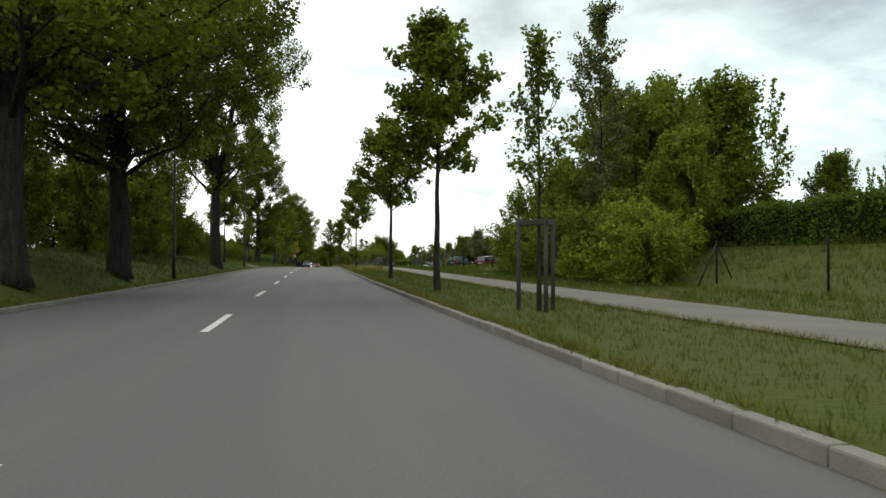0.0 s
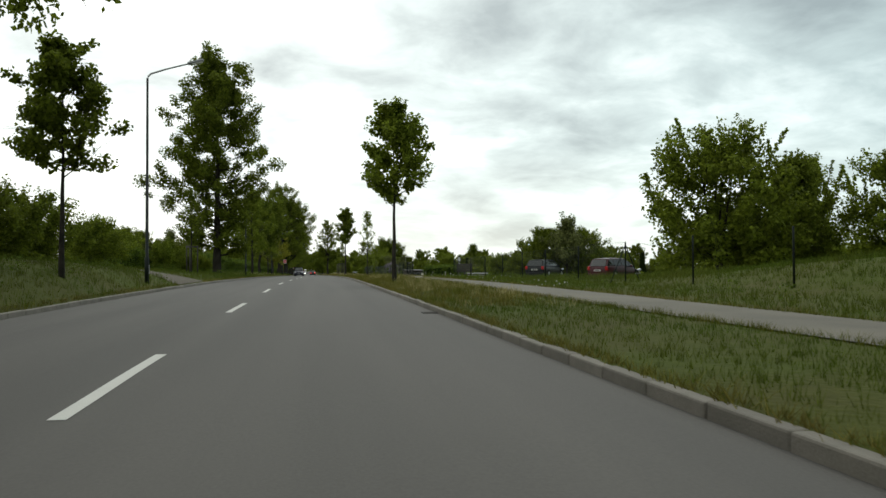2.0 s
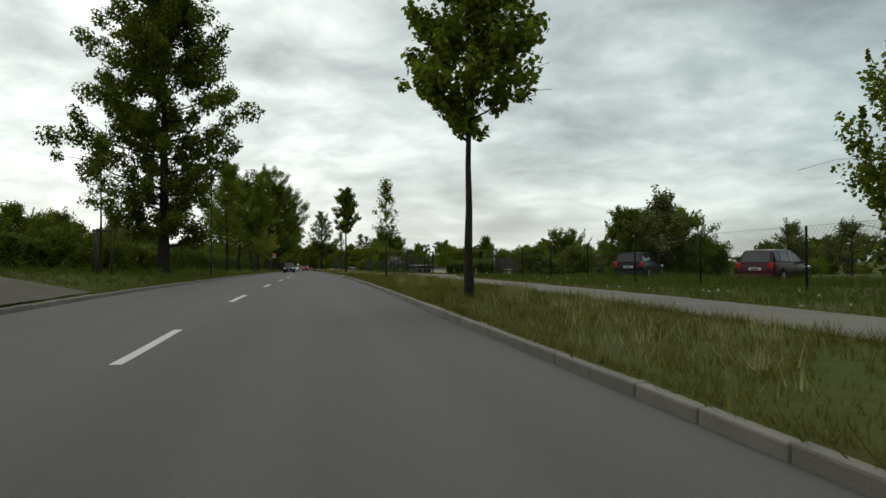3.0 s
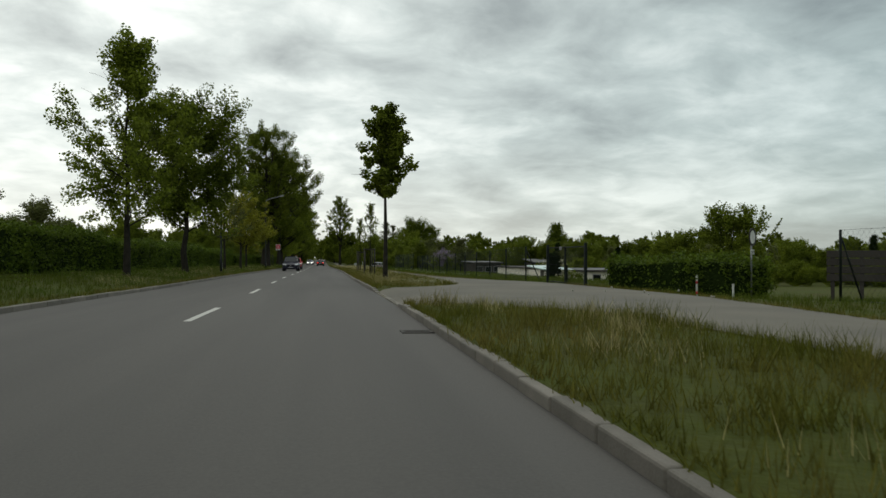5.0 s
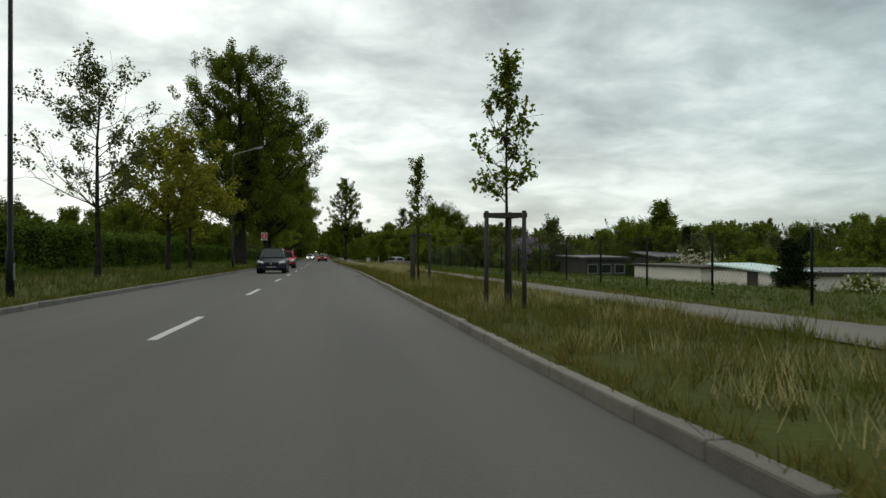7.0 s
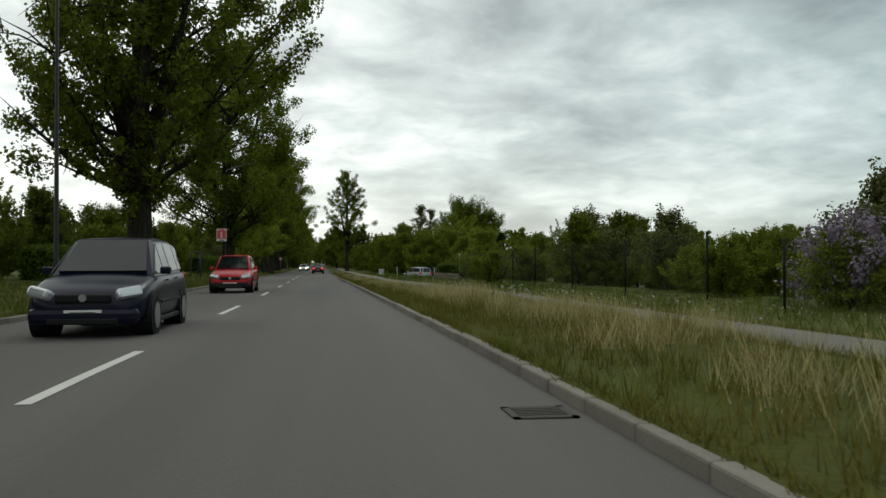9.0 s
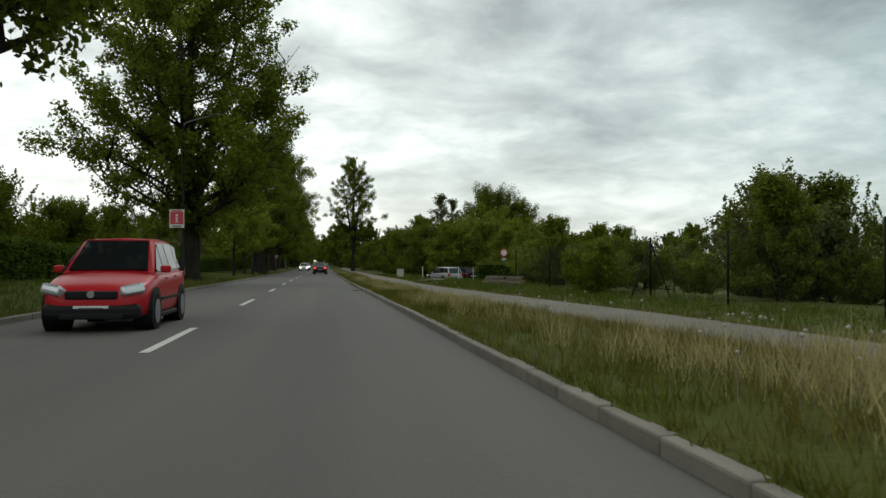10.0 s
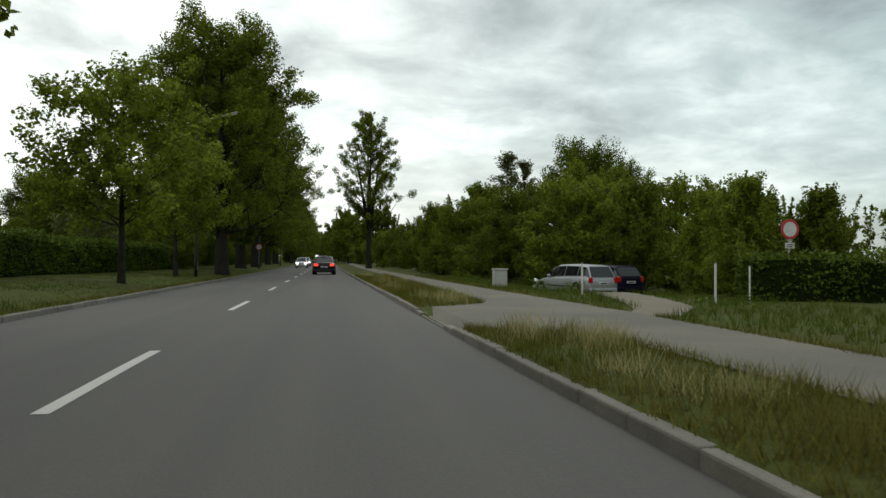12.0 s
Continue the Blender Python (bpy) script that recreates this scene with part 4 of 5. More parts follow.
for i in range(16):
    plant("wood", -40 + i * 7 + RNG.uniform(-2, 2), 700 + RNG.uniform(-30, 30), RNG.uniform(0.9, 1.3), RNG.uniform(0, 360))


def hedge(x0, y0, x1, y1, height, depth, seed, label, wild=0.4):
    """A clipped hedge of leaves round a solid box coloured dark as inner shade, from one ground point to another."""
    rng = np.random.default_rng(seed)
    d = math.hypot(x1 - x0, y1 - y0)
    n = max(2, int(d / 1.5))
    root = thing("hedge", label, "hedge", "", pose(x0, y0, ground_z(x0, y0) - 0.03, 0, 0, -math.degrees(math.atan2(x1 - x0, y1 - y0))))
    # plain closed box, its dark colour standing in for shade between the leaves
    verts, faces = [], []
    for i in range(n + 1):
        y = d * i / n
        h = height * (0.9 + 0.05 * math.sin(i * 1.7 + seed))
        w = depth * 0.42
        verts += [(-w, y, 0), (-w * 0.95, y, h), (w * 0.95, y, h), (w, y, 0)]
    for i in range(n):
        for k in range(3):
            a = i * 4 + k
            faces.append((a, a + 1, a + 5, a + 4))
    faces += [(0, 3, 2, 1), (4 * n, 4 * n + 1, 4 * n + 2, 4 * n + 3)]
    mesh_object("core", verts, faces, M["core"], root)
    count = int(d * 190)
    c = np.stack([rng.uniform(-0.5, 0.5, count) * depth, rng.uniform(0, d, count), rng.uniform(0.03, 1, count) * height], 1)
    which = rng.integers(0, 3, count)
    ends = rng.uniform(0, 1, count) < 2.2 * depth / (d + 2.2 * depth)
    c[ends, 1] = np.where(rng.uniform(0, 1, ends.sum()) < 0.5, -0.02, d + 0.02)
    which[ends] = 3
    c[which == 0, 0] = -depth * 0.47
    c[which == 1, 0] = depth * 0.47
    c[which == 2, 2] = height * 0.97
    lump = np.array([0.16 * noise.noise((y * 0.45, seed, 0)) + 0.10 * noise.noise((y * 1.3, seed, 5)) for y in c[:, 1]])
    c[:, 2] *= 1 + wild * 1.6 * lump
    c[:, 0] *= 1 + wild * 1.8 * np.array([0.3 * noise.noise((y * 0.7, z * 0.9, seed)) for y, z in c[:, 1:]])
    v, f = leaf_cloud(c, 5, (0.07 + 0.06 * wild, 0.14, 0.1 + 0.08 * wild), 0.115, rng, droop=0.1, flat=0.8)
    v[:, 2] = np.maximum(v[:, 2], 0.02)
    mesh_object("foliage", v, f, M["hedge"], root)
    return root


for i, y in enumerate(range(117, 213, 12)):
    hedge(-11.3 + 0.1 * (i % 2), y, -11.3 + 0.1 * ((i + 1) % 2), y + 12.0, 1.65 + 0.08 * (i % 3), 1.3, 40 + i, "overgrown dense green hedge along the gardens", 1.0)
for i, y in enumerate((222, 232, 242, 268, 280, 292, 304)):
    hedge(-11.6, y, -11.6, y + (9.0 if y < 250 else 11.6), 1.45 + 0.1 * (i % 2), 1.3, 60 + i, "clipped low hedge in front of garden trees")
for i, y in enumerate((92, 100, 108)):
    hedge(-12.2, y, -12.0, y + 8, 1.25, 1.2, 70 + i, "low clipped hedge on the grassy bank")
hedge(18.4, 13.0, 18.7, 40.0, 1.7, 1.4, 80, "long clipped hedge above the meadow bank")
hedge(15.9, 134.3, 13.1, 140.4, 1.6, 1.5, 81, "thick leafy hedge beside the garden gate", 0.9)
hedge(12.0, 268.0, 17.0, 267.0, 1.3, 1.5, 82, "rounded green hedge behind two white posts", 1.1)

# ---- street furniture, fences and buildings ----


def street_lamp():
    root = thing("street_lamp", "tall slim steel street lamp with a single arm over the road", "street lamp", "street lamps")
    v, f = tube([(0, 0, -0.2), (0, 0, 1.0), (0, 0, 1.02), (0, 0, 7.85)], [0.085, 0.085, 0.06, 0.042], 10)
    mesh_object("pole", [tuple(q) for q in v], f, M["post"], root, smooth=True)
    v, f = tube([(0, 0, 7.8), (0.03, 0, 7.92), (0.12, 0, 8.02), (0.7, 0, 8.22), (1.55, 0, 8.46)], [0.042, 0.04, 0.036, 0.032, 0.03], 8)
    mesh_object("arm", [tuple(q) for q in v], f, M["steel"], root, smooth=True)
    tilt = Matrix.Rotation(radians(-15), 4, "Y")
    part("lamp_head", box_bm(0.62, 0.2, 0.11, (1.78, 0, 8.53), 0.035, turn=tilt), M["steel"], root)
    part("lamp_glass", box_bm(0.4, 0.16, 0.05, (1.84, 0, 8.485), 0.02, turn=tilt), M["white"], root)
    part("access_cover", box_bm(0.02, 0.09, 0.35, (0.08, 0, 0.55), 0.004), M["steel"], root)
    return root


LAMPS = [(-6.4, 39.0), (-6.5, 76.0), (-6.35, 121.5), (-6.15, 164.7), (-6.1, 206.5), (-6.7, 248.2), (-6.9, 290.0), (-7.1, 332.0), (-7.4, 374.0)]
first_lamp = None
for x, y in LAMPS:
    at = pose(x, y, ground_z(x, y) - 0.02, 0, 0, 0)
    if first_lamp is None:
        first_lamp = street_lamp()
        first_lamp.matrix_basis = at
    else:
        copy_thing(first_lamp, at)


def info_board(x, y, z):
    root = thing("poster_board", "red and white poster board fixed to a lamp pole", "sign", "", pose(x, y, z))
    part("panel", box_bm(0.72, 0.03, 0.92, (0, 0, 0), 0.008), M["white"], root)
    part("red_field", box_bm(0.64, 0.012, 0.62, (0, -0.02, 0.03), 0.002), M["poster"], root, "plain red printed field")
    part("mark", box_bm(0.1, 0.008, 0.24, (0, -0.03, -0.05), 0.002, box_bm(0.15, 0.008, 0.04, (-0.01, -0.03, 0.06), 0.002, box_bm(0.17, 0.008, 0.04, (0, -0.03, -0.17), 0.002))), M["white"], root, "white letter i stem")
    part("mark_dot", disc(0.062, 0.008, (0, -0.03, 0.17), 20), M["white"], root, "white dot of the letter i")
    part("header_bar", box_bm(0.5, 0.008, 0.07, (0, -0.02, 0.39), 0.002), M["poster"], root, "red bar of lettering")
    part("footer_bar", box_bm(0.46, 0.008, 0.03, (0, -0.02, -0.36), 0.001, box_bm(0.36, 0.008, 0.03, (0, -0.02, -0.41), 0.001)), M["ink"], root, "dark bars of lettering")
    part("bracket", box_bm(0.1, 0.08, 0.05, (0.02, 0.05, 0.3), 0.005, box_bm(0.1, 0.08, 0.05, (0.02, 0.05, -0.3), 0.005)), M["steel"], root)


def disc(r, thick, at, sides=32, r0=0.0):
    """A flat round plate, or a ring, facing -y."""
    bm = bmesh.new()
    rings = []
    for y, rad in ((-thick / 2, r), (thick / 2, r), (thick / 2, r0), (-thick / 2, r0)):
        rings.append([bm.verts.new((at[0] + rad * math.cos(2 * math.pi * k / sides), at[1] + y, at[2] + rad * math.sin(2 * math.pi * k / sides))) for k in range(sides)] if rad else None)
    for a, b in ((0, 1), (1, 2), (2, 3), (3, 0)):
        if rings[a] and rings[b]:
            for k in range(sides):
                bm.faces.new((rings[a][k], rings[a][(k + 1) % sides], rings[b][(k + 1) % sides], rings[b][k]))
    if not r0:
        bm.faces.new(rings[0]); bm.faces.new(rings[1])
    bmesh.ops.recalc_face_normals(bm, faces=bm.faces[:])
    return bm


info_board(-6.98, 248.05, 3.42 + rise(248))


def round_sign(x, y, height, label, small=True, turn=4, rim="red"):
    root = thing("road_sign", label, "road sign", "", pose(x, y, ground_z(x, y), 0, 0, turn))
    v, f = tube([(0, 0.03, -0.1), (0, 0.03, height + 0.3)], [0.03, 0.03], 8)
    mesh_object("pole", [tuple(q) for q in v], f, M["steel"], root, smooth=True)
    part("face", disc(0.3, 0.012, (0, -0.01, height)), M["white"], root)
    part("rim", disc(0.315, 0.016, (0, -0.016, height), r0=0.235), M[rim], root, "red ring" if rim == "red" else "dark ring")
    if small:
        part("extra_plate", box_bm(0.32, 0.012, 0.17, (0, -0.01, height - 0.52), 0.003), M["white"], root)
        part("plate_bars", box_bm(0.24, 0.004, 0.03, (0, -0.02, height - 0.49), 0, box_bm(0.2, 0.004, 0.03, (0, -0.02, height - 0.55))), M["ink"], root)


round_sign(14.25, 269.6, 2.15, "round white no-vehicles sign with red ring")
round_sign(15.6, 134.0, 2.35, "round white traffic sign with dark ring beside the hedge", True, 40, "timber")


def triangle_sign(x, y):
    root = thing("road_sign", "red-rimmed triangular warning sign on a pole", "road sign", "", pose(x, y, ground_z(x, y)))
    v, f = tube([(0, 0.03, -0.1), (0, 0.03, 2.7)], [0.03, 0.03], 8)
    mesh_object("pole", [tuple(q) for q in v], f, M["steel"], root, smooth=True)
    for name, r, y0, mat in (("rim", 0.5, -0.01, "red"), ("face", 0.31, -0.022, "white")):
        part(name, disc(r, 0.012, (0, y0, 2.35), 3), M[mat], root).rotation_euler = (0, 0, 0)


triangle_sign(-6.9, 300.5)
round_sign(-6.8, 328.0, 2.2, "round red-ringed sign on a thin pole", False)


def white_post(x, y, h, label, name="gate_post", r=0.055):
    root = thing(name, label, "post", "", pose(x, y, ground_z(x, y) - 0.02, 0.6, -0.8, 15))
    part("shaft", box_bm(r * 2, r * 2, h + 0.1, (0, 0, h / 2 - 0.05), 0.012), M["white"], root)
    part("cap", box_bm(r * 2.3, r * 2.3, 0.03, (0, 0, h + 0.012), 0.008), M["concrete"], root)


white_post(10.08, 266.0, 1.05, "weathered white concrete gate post", r=0.026)
white_post(11.25, 266.4, 1.0, "slim weathered white gate post", r=0.02)
white_post(7.98, 271.0, 1.0, "weathered white post beside parked car", r=0.028)


def bollard(x, y):
    root = thing("bollard", "white marker post with red bands beside the lane", "bollard", "", pose(x, y, ground_z(x, y) - 0.02))
    v, f = tube([(0, 0, -0.1), (0, 0, 0.98), (0, 0, 1.0)], [0.038, 0.038, 0.025], 12)
    mesh_object("shaft", [tuple(q) for q in v], f, M["white"], root, smooth=True)
    for z in (0.3, 0.68):
        v, f = tube([(0, 0, z), (0, 0, z + 0.1)], [0.0405, 0.0405], 12)
        mesh_object("band", [tuple(q) for q in v], f, M["red"], root, "red reflective band", smooth=True)


bollard(14.37, 135.75)
white_post(15.0, 134.2, 0.7, "short weathered white post beside the hedge", r=0.03)


def utility_box(x, y):
    root = thing("utility_box", "pale grey utility cabinet in the grass", "utility box", "", pose(x, y, ground_z(x, y) - 0.02, 0, 0, 8))
    part("plinth", box_bm(0.56, 0.32, 0.12, (0, 0, 0.05), 0.01), M["concrete"], root)
    part("body", box_bm(0.54, 0.3, 0.6, (0, 0, 0.4), 0.015), M["grey_box"], root)
    part("cap", box_bm(0.6, 0.36, 0.06, (0, 0, 0.73), 0.015), M["grey_box"], root)
    part("door", box_bm(0.46, 0.012, 0.5, (0, -0.155, 0.4), 0.003), M["grey_box"], root)


utility_box(6.85, 278.6)


def tree_stakes(x, y, turn):
    root = thing("tree_stakes", "three wooden support stakes with crossbars round a sapling", "tree support", "tree supports", pose(x, y, ground_z(x, y) - 0.02, 0, 0, turn))
    spots = [(0.4 * math.cos(a), 0.4 * math.sin(a)) for a in (0.4, 2.5, 4.6)]
    for px, py in spots:
        v, f = tube([(px, py, -0.2), (px * 0.98, py * 0.98, 1.78)], [0.045, 0.04], 8)
        mesh_object("stake", [tuple(q) for q in v], f, M["stake"], root, smooth=True)
    for i in range(3):
        a, b = Vector((*spots[i], 1.7)), Vector((*spots[(i + 1) % 3], 1.7))
        d = b - a
        turn_m = Matrix.Rotation(math.atan2(d.y, d.x), 4, "Z")
        part("crossbar", box_bm(d.length + 0.1, 0.035, 0.09, (a + b) / 2, 0.006, turn=turn_m), M["stake"], root)


for i, (x, y) in enumerate(((4.15, 15.6), (3.7, 161.0), (3.65, 175.6), (-7.9, 97.9), (-7.5, 239.8))):
    tree_stakes(x, y, 37 * i + 10)


def post_at(x, y, h, braces=0):
    root = thing("fence_post", "dark green metal fence post" + (" with slanting braces" if braces else ""), "fence post", "chain-link fence posts", pose(x, y, ground_z(x, y) - 0.03))
    v, f = tube([(0, 0, -0.2), (0, 0, h - 0.02), (0, 0, h)], [0.036, 0.036, 0.024], 8)
    mesh_object("shaft", [tuple(q) for q in v], f, M["post"], root, smooth=True)
    for s in ((), (1,), (-1, 1))[braces]:
        v, f = tube([(0, 0, h * 0.93), (s * 0.85, s * 0.35, -0.02)], [0.024, 0.024], 6)
        mesh_object("brace", [tuple(q) for q in v], f, M["post"], root, smooth=True)


def wire_mesh(points, height, cell=0.2):
    """Chain-link netting between the points: crossing thin wires and two straining wires."""
    verts, faces = [], []

    def strand(a, b, r=0.0018):
        a, b = Vector(a), Vector(b)
        d = (b - a).normalized()
        u = d.cross(Vector((1, 0, 0.2))).normalized() * r
        w = d.cross(u).normalized() * r
        o = len(verts)
        for p in (a, b):
            verts.extend([tuple(p + u), tuple(p - 0.5 * u + 0.87 * w), tuple(p - 0.5 * u - 0.87 * w)])
        for k in range(3):
            faces.append((o + k, o + (k + 1) % 3, o + 3 + (k + 1) % 3, o + 3 + k))

    for (x0, y0), (x1, y1) in zip(points[:-1], points[1:]):
        z0, z1 = ground_z(x0, y0) + 0.03, ground_z(x1, y1) + 0.03
        d = math.hypot(x1 - x0, y1 - y0)

        def at(s, h):
            f = s / d
            return (x0 + (x1 - x0) * f, y0 + (y1 - y0) * f, z0 + (z1 - z0) * f + h)

        for h in (0.02, height - 0.02):
            strand(at(0, h), at(d, h), 0.004)
        s = -height
        while s < d:
            for sign in (0, 1):
                a, b = s, s + height
                h0, h1 = 0.0, height
                if a < 0:
                    h0, a = -a, 0.0
                if b > d:
                    h1, b = height - (b - d), d
                if b > a:
                    if sign:
                        strand(at(a, h0), at(b, h1))
                    else:
                        strand(at(a, height - h0), at(b, height - h1))
            s += cell
    net = mesh_object("chain_link_netting", verts, faces, M["wire"])
    return tagged(net, "see-through chain-link netting strung between posts", "fence", kind="stuff")


FENCE_A = [(13.2, 13.5), (13.3, 20.5), (13.4, 27.0), (13.5, 33.0), (13.6, 39.5), (13.6, 46.0), (13.6, 52.5), (13.6, 58.9), (13.6, 65.4), (13.6, 72.0), (13.6, 78.8), (13.6, 85.6), (13.6, 92.0), (13.8, 98.5), (13.9, 105.0), (13.9, 111.5), (13.9, 118.0), (13.7, 126.0)]
for i, (x, y) in enumerate(FENCE_A):
    post_at(x, y, 1.85 if y > 50 else 1.55, (2 if i in (2, 10) else 1 if i == 17 else 0))
wire_mesh(FENCE_A[10:], 1.8)
FENCE_B = [(11.0 + 0.03 * k, 148.5 + 4.93 * k) for k in range(12)] + [(11.2, 206.5), (11.2, 213.0), (11.2, 219.5), (11.2, 226.0), (11.4, 232.0), (11.4, 239.0), (11.5, 245.5), (11.5, 253.2)]
for i, (x, y) in enumerate(FENCE_B):
    post_at(x, y, 1.8 if y < 204 else 2.1, 1 if i == 0 else 2 if i in (9, 16) else 0)
wire_mesh(FENCE_B[:12], 1.74)
wire_mesh(FENCE_B[12:], 2.0)


def gate():
    root = thing("garden_gate", "dark green metal double gate with wire infill, closed", "gate", "", pose(11.0, 144.2, ground_z(11.0, 144.2) - 0.02, 0, 0, -90))
    for px in (0, 5.72):
        part("gate_post", box_bm(0.11, 0.11, 1.82, (px, 0, 0.85), 0.01), M["post"], root)
    for leaf in (0, 1):
        x0 = 0.11 + leaf * 2.78
        frame_bm = bmesh.new()
        for z in (0.1, 1.62):
            box_bm(2.72, 0.045, 0.05, (x0 + 1.36, 0, z), 0, frame_bm)
        for px in (x0 + 0.025, x0 + 2.695):
            box_bm(0.05, 0.045, 1.56, (px, 0, 0.86), 0, frame_bm)
        lf = part("gate_leaf", frame_bm, M["post"], root)
        for k in range(1, 18):
            v, f = tube([(x0 + 0.02 + 0.15 * k, 0, 0.11), (x0 + 0.02 + 0.15 * k, 0, 1.61)], [0.004, 0.004], 4)
            mesh_object("wire", [tuple(q) for q in v], f, M["post"], lf)
        for z in (0.48, 0.86, 1.24):
            v, f = tube([(x0 + 0.03, 0.006, z), (x0 + 2.69, 0.006, z)], [0.004, 0.004], 4)
            mesh_object("wire", [tuple(q) for q in v], f, M["post"], lf)
    part("drop_bolt_post", box_bm(0.09, 0.08, 0.92, (2.86, 0.07, 0.4), 0.008), M["post"], root)
    part("plate", box_bm(0.36, 0.012, 0.15, (2.25, -0.035, 1.58), 0.004), M["steel"], root, "small weathered grey plate")
    part("handle", box_bm(0.12, 0.03, 0.03, (2.72, -0.05, 0.95), 0.005), M["steel"], root)


gate()


def shed(x, y, w, d, h, roof_mat, wall_mat, label, turn=0.0, fall=0.25, windows=1):
    root = thing("garden_shed", label, "shed", "garden sheds", pose(x, y, ground_z(x, y) - 0.03, 0, 0, turn))
    part("wall", box_bm(w, d, h, (0, 0, h / 2), 0.015), M[wall_mat], root)
    tilt = Matrix.Rotation(math.atan2(fall, d), 4, "X")
    part("roof", box_bm(w + 0.5, d + 0.5, 0.09, (0, 0, h + fall / 2 + 0.02), 0.01, turn=tilt), M[roof_mat], root)
    part("fascia", box_bm(w + 0.5, 0.03, 0.16, (0, -d / 2 - 0.27, h - 0.02), 0.004), M["timber"], root)
    if not windows:
        return root
    for side in (-1, 1):
        for k in range(windows):
            wx = (k - (windows - 1) / 2) * w / max(1, windows)
            win = part("window_frame", box_bm(0.82, 0.05, 0.66, (wx, side * (d / 2 + 0.005), h * 0.6), 0.006), M["steel"], root)
            part("pane", box_bm(0.7, 0.02, 0.54, (wx, side * (d / 2 + 0.028), h * 0.6), 0.002), M["glass"], win)
    dr = part("door", box_bm(0.04, 0.85, 1.75, (-w / 2 - 0.012, -d * 0.2, 0.9), 0.006), M["timber"], root)
    part("door_handle", box_bm(0.03, 0.1, 0.03, (-w / 2 - 0.045, -d * 0.2 + 0.32, 0.95), 0.005), M["steel"], dr)
    return root


shed(18.9, 203.0, 3.2, 3.4, 1.85, "roof", "timber", "low dark garden shed with grey-framed windows and grey roof", 14, 0.12, 3)
shed(21.6, 193.9, 2.8, 5.6, 1.95, "timber", "wall", "long low whitewashed garden building with flat roof", 20, 0.1, 0)
shed(22.6, 186.7, 2.4, 4.9, 1.78, "roof_pale", "wall", "whitewashed garden shed with pale blue-green sheet roof", 8, 0.33, 1)
shed(26.6, 185.6, 5.6, 3.0, 1.72, "roof", "wall", "low garden shed with grey felt roof among flowers", -3, 0.15, 1)
shed(30.0, 216.0, 4.5, 4.0, 2.1, "roof", "timber", "dark timber shed among garden shrubs", 12, 0.4, 1)


def bench_pile(x, y, long):
    root = thing("timber_stack", "stack of weathered pale planks in the grass", "timber stack", "", pose(x, y, ground_z(x, y), 0, 0, -20))
    rng = random.Random(4)
    for k in range(7):
        part("plank", box_bm(long + rng.uniform(-0.15, 0.15), 0.16 + rng.uniform(-0.03, 0.05), 0.055, (rng.uniform(-0.1, 0.1), rng.uniform(-0.08, 0.08), 0.04 + 0.075 * k), 0.008, turn=Matrix.Rotation(rng.uniform(-0.05, 0.05), 4, "Z")), M["planks"], root)


bench_pile(9.75, 251.0, 1.15)
bench_pile(10.5, 249.4, 0.95)


def palisade(x, y):
    root = thing("timber_fence", "dark horizontal board fence panel behind the meadow", "fence", "", pose(x, y, ground_z(x, y), 0, 0, -32))
    for px in (-0.7, 0, 0.7):
        part("post", box_bm(0.1, 0.1, 1.35, (px, 0.06, 0.6), 0.01), M["timber"], root)
    for k in range(4):
        part("board", box_bm(1.7, 0.03, 0.19, (0, 0, 0.6 + 0.21 * k), 0.006), M["timber"], root)


palisade(14.9, 126.9)


# ---- vehicles ----


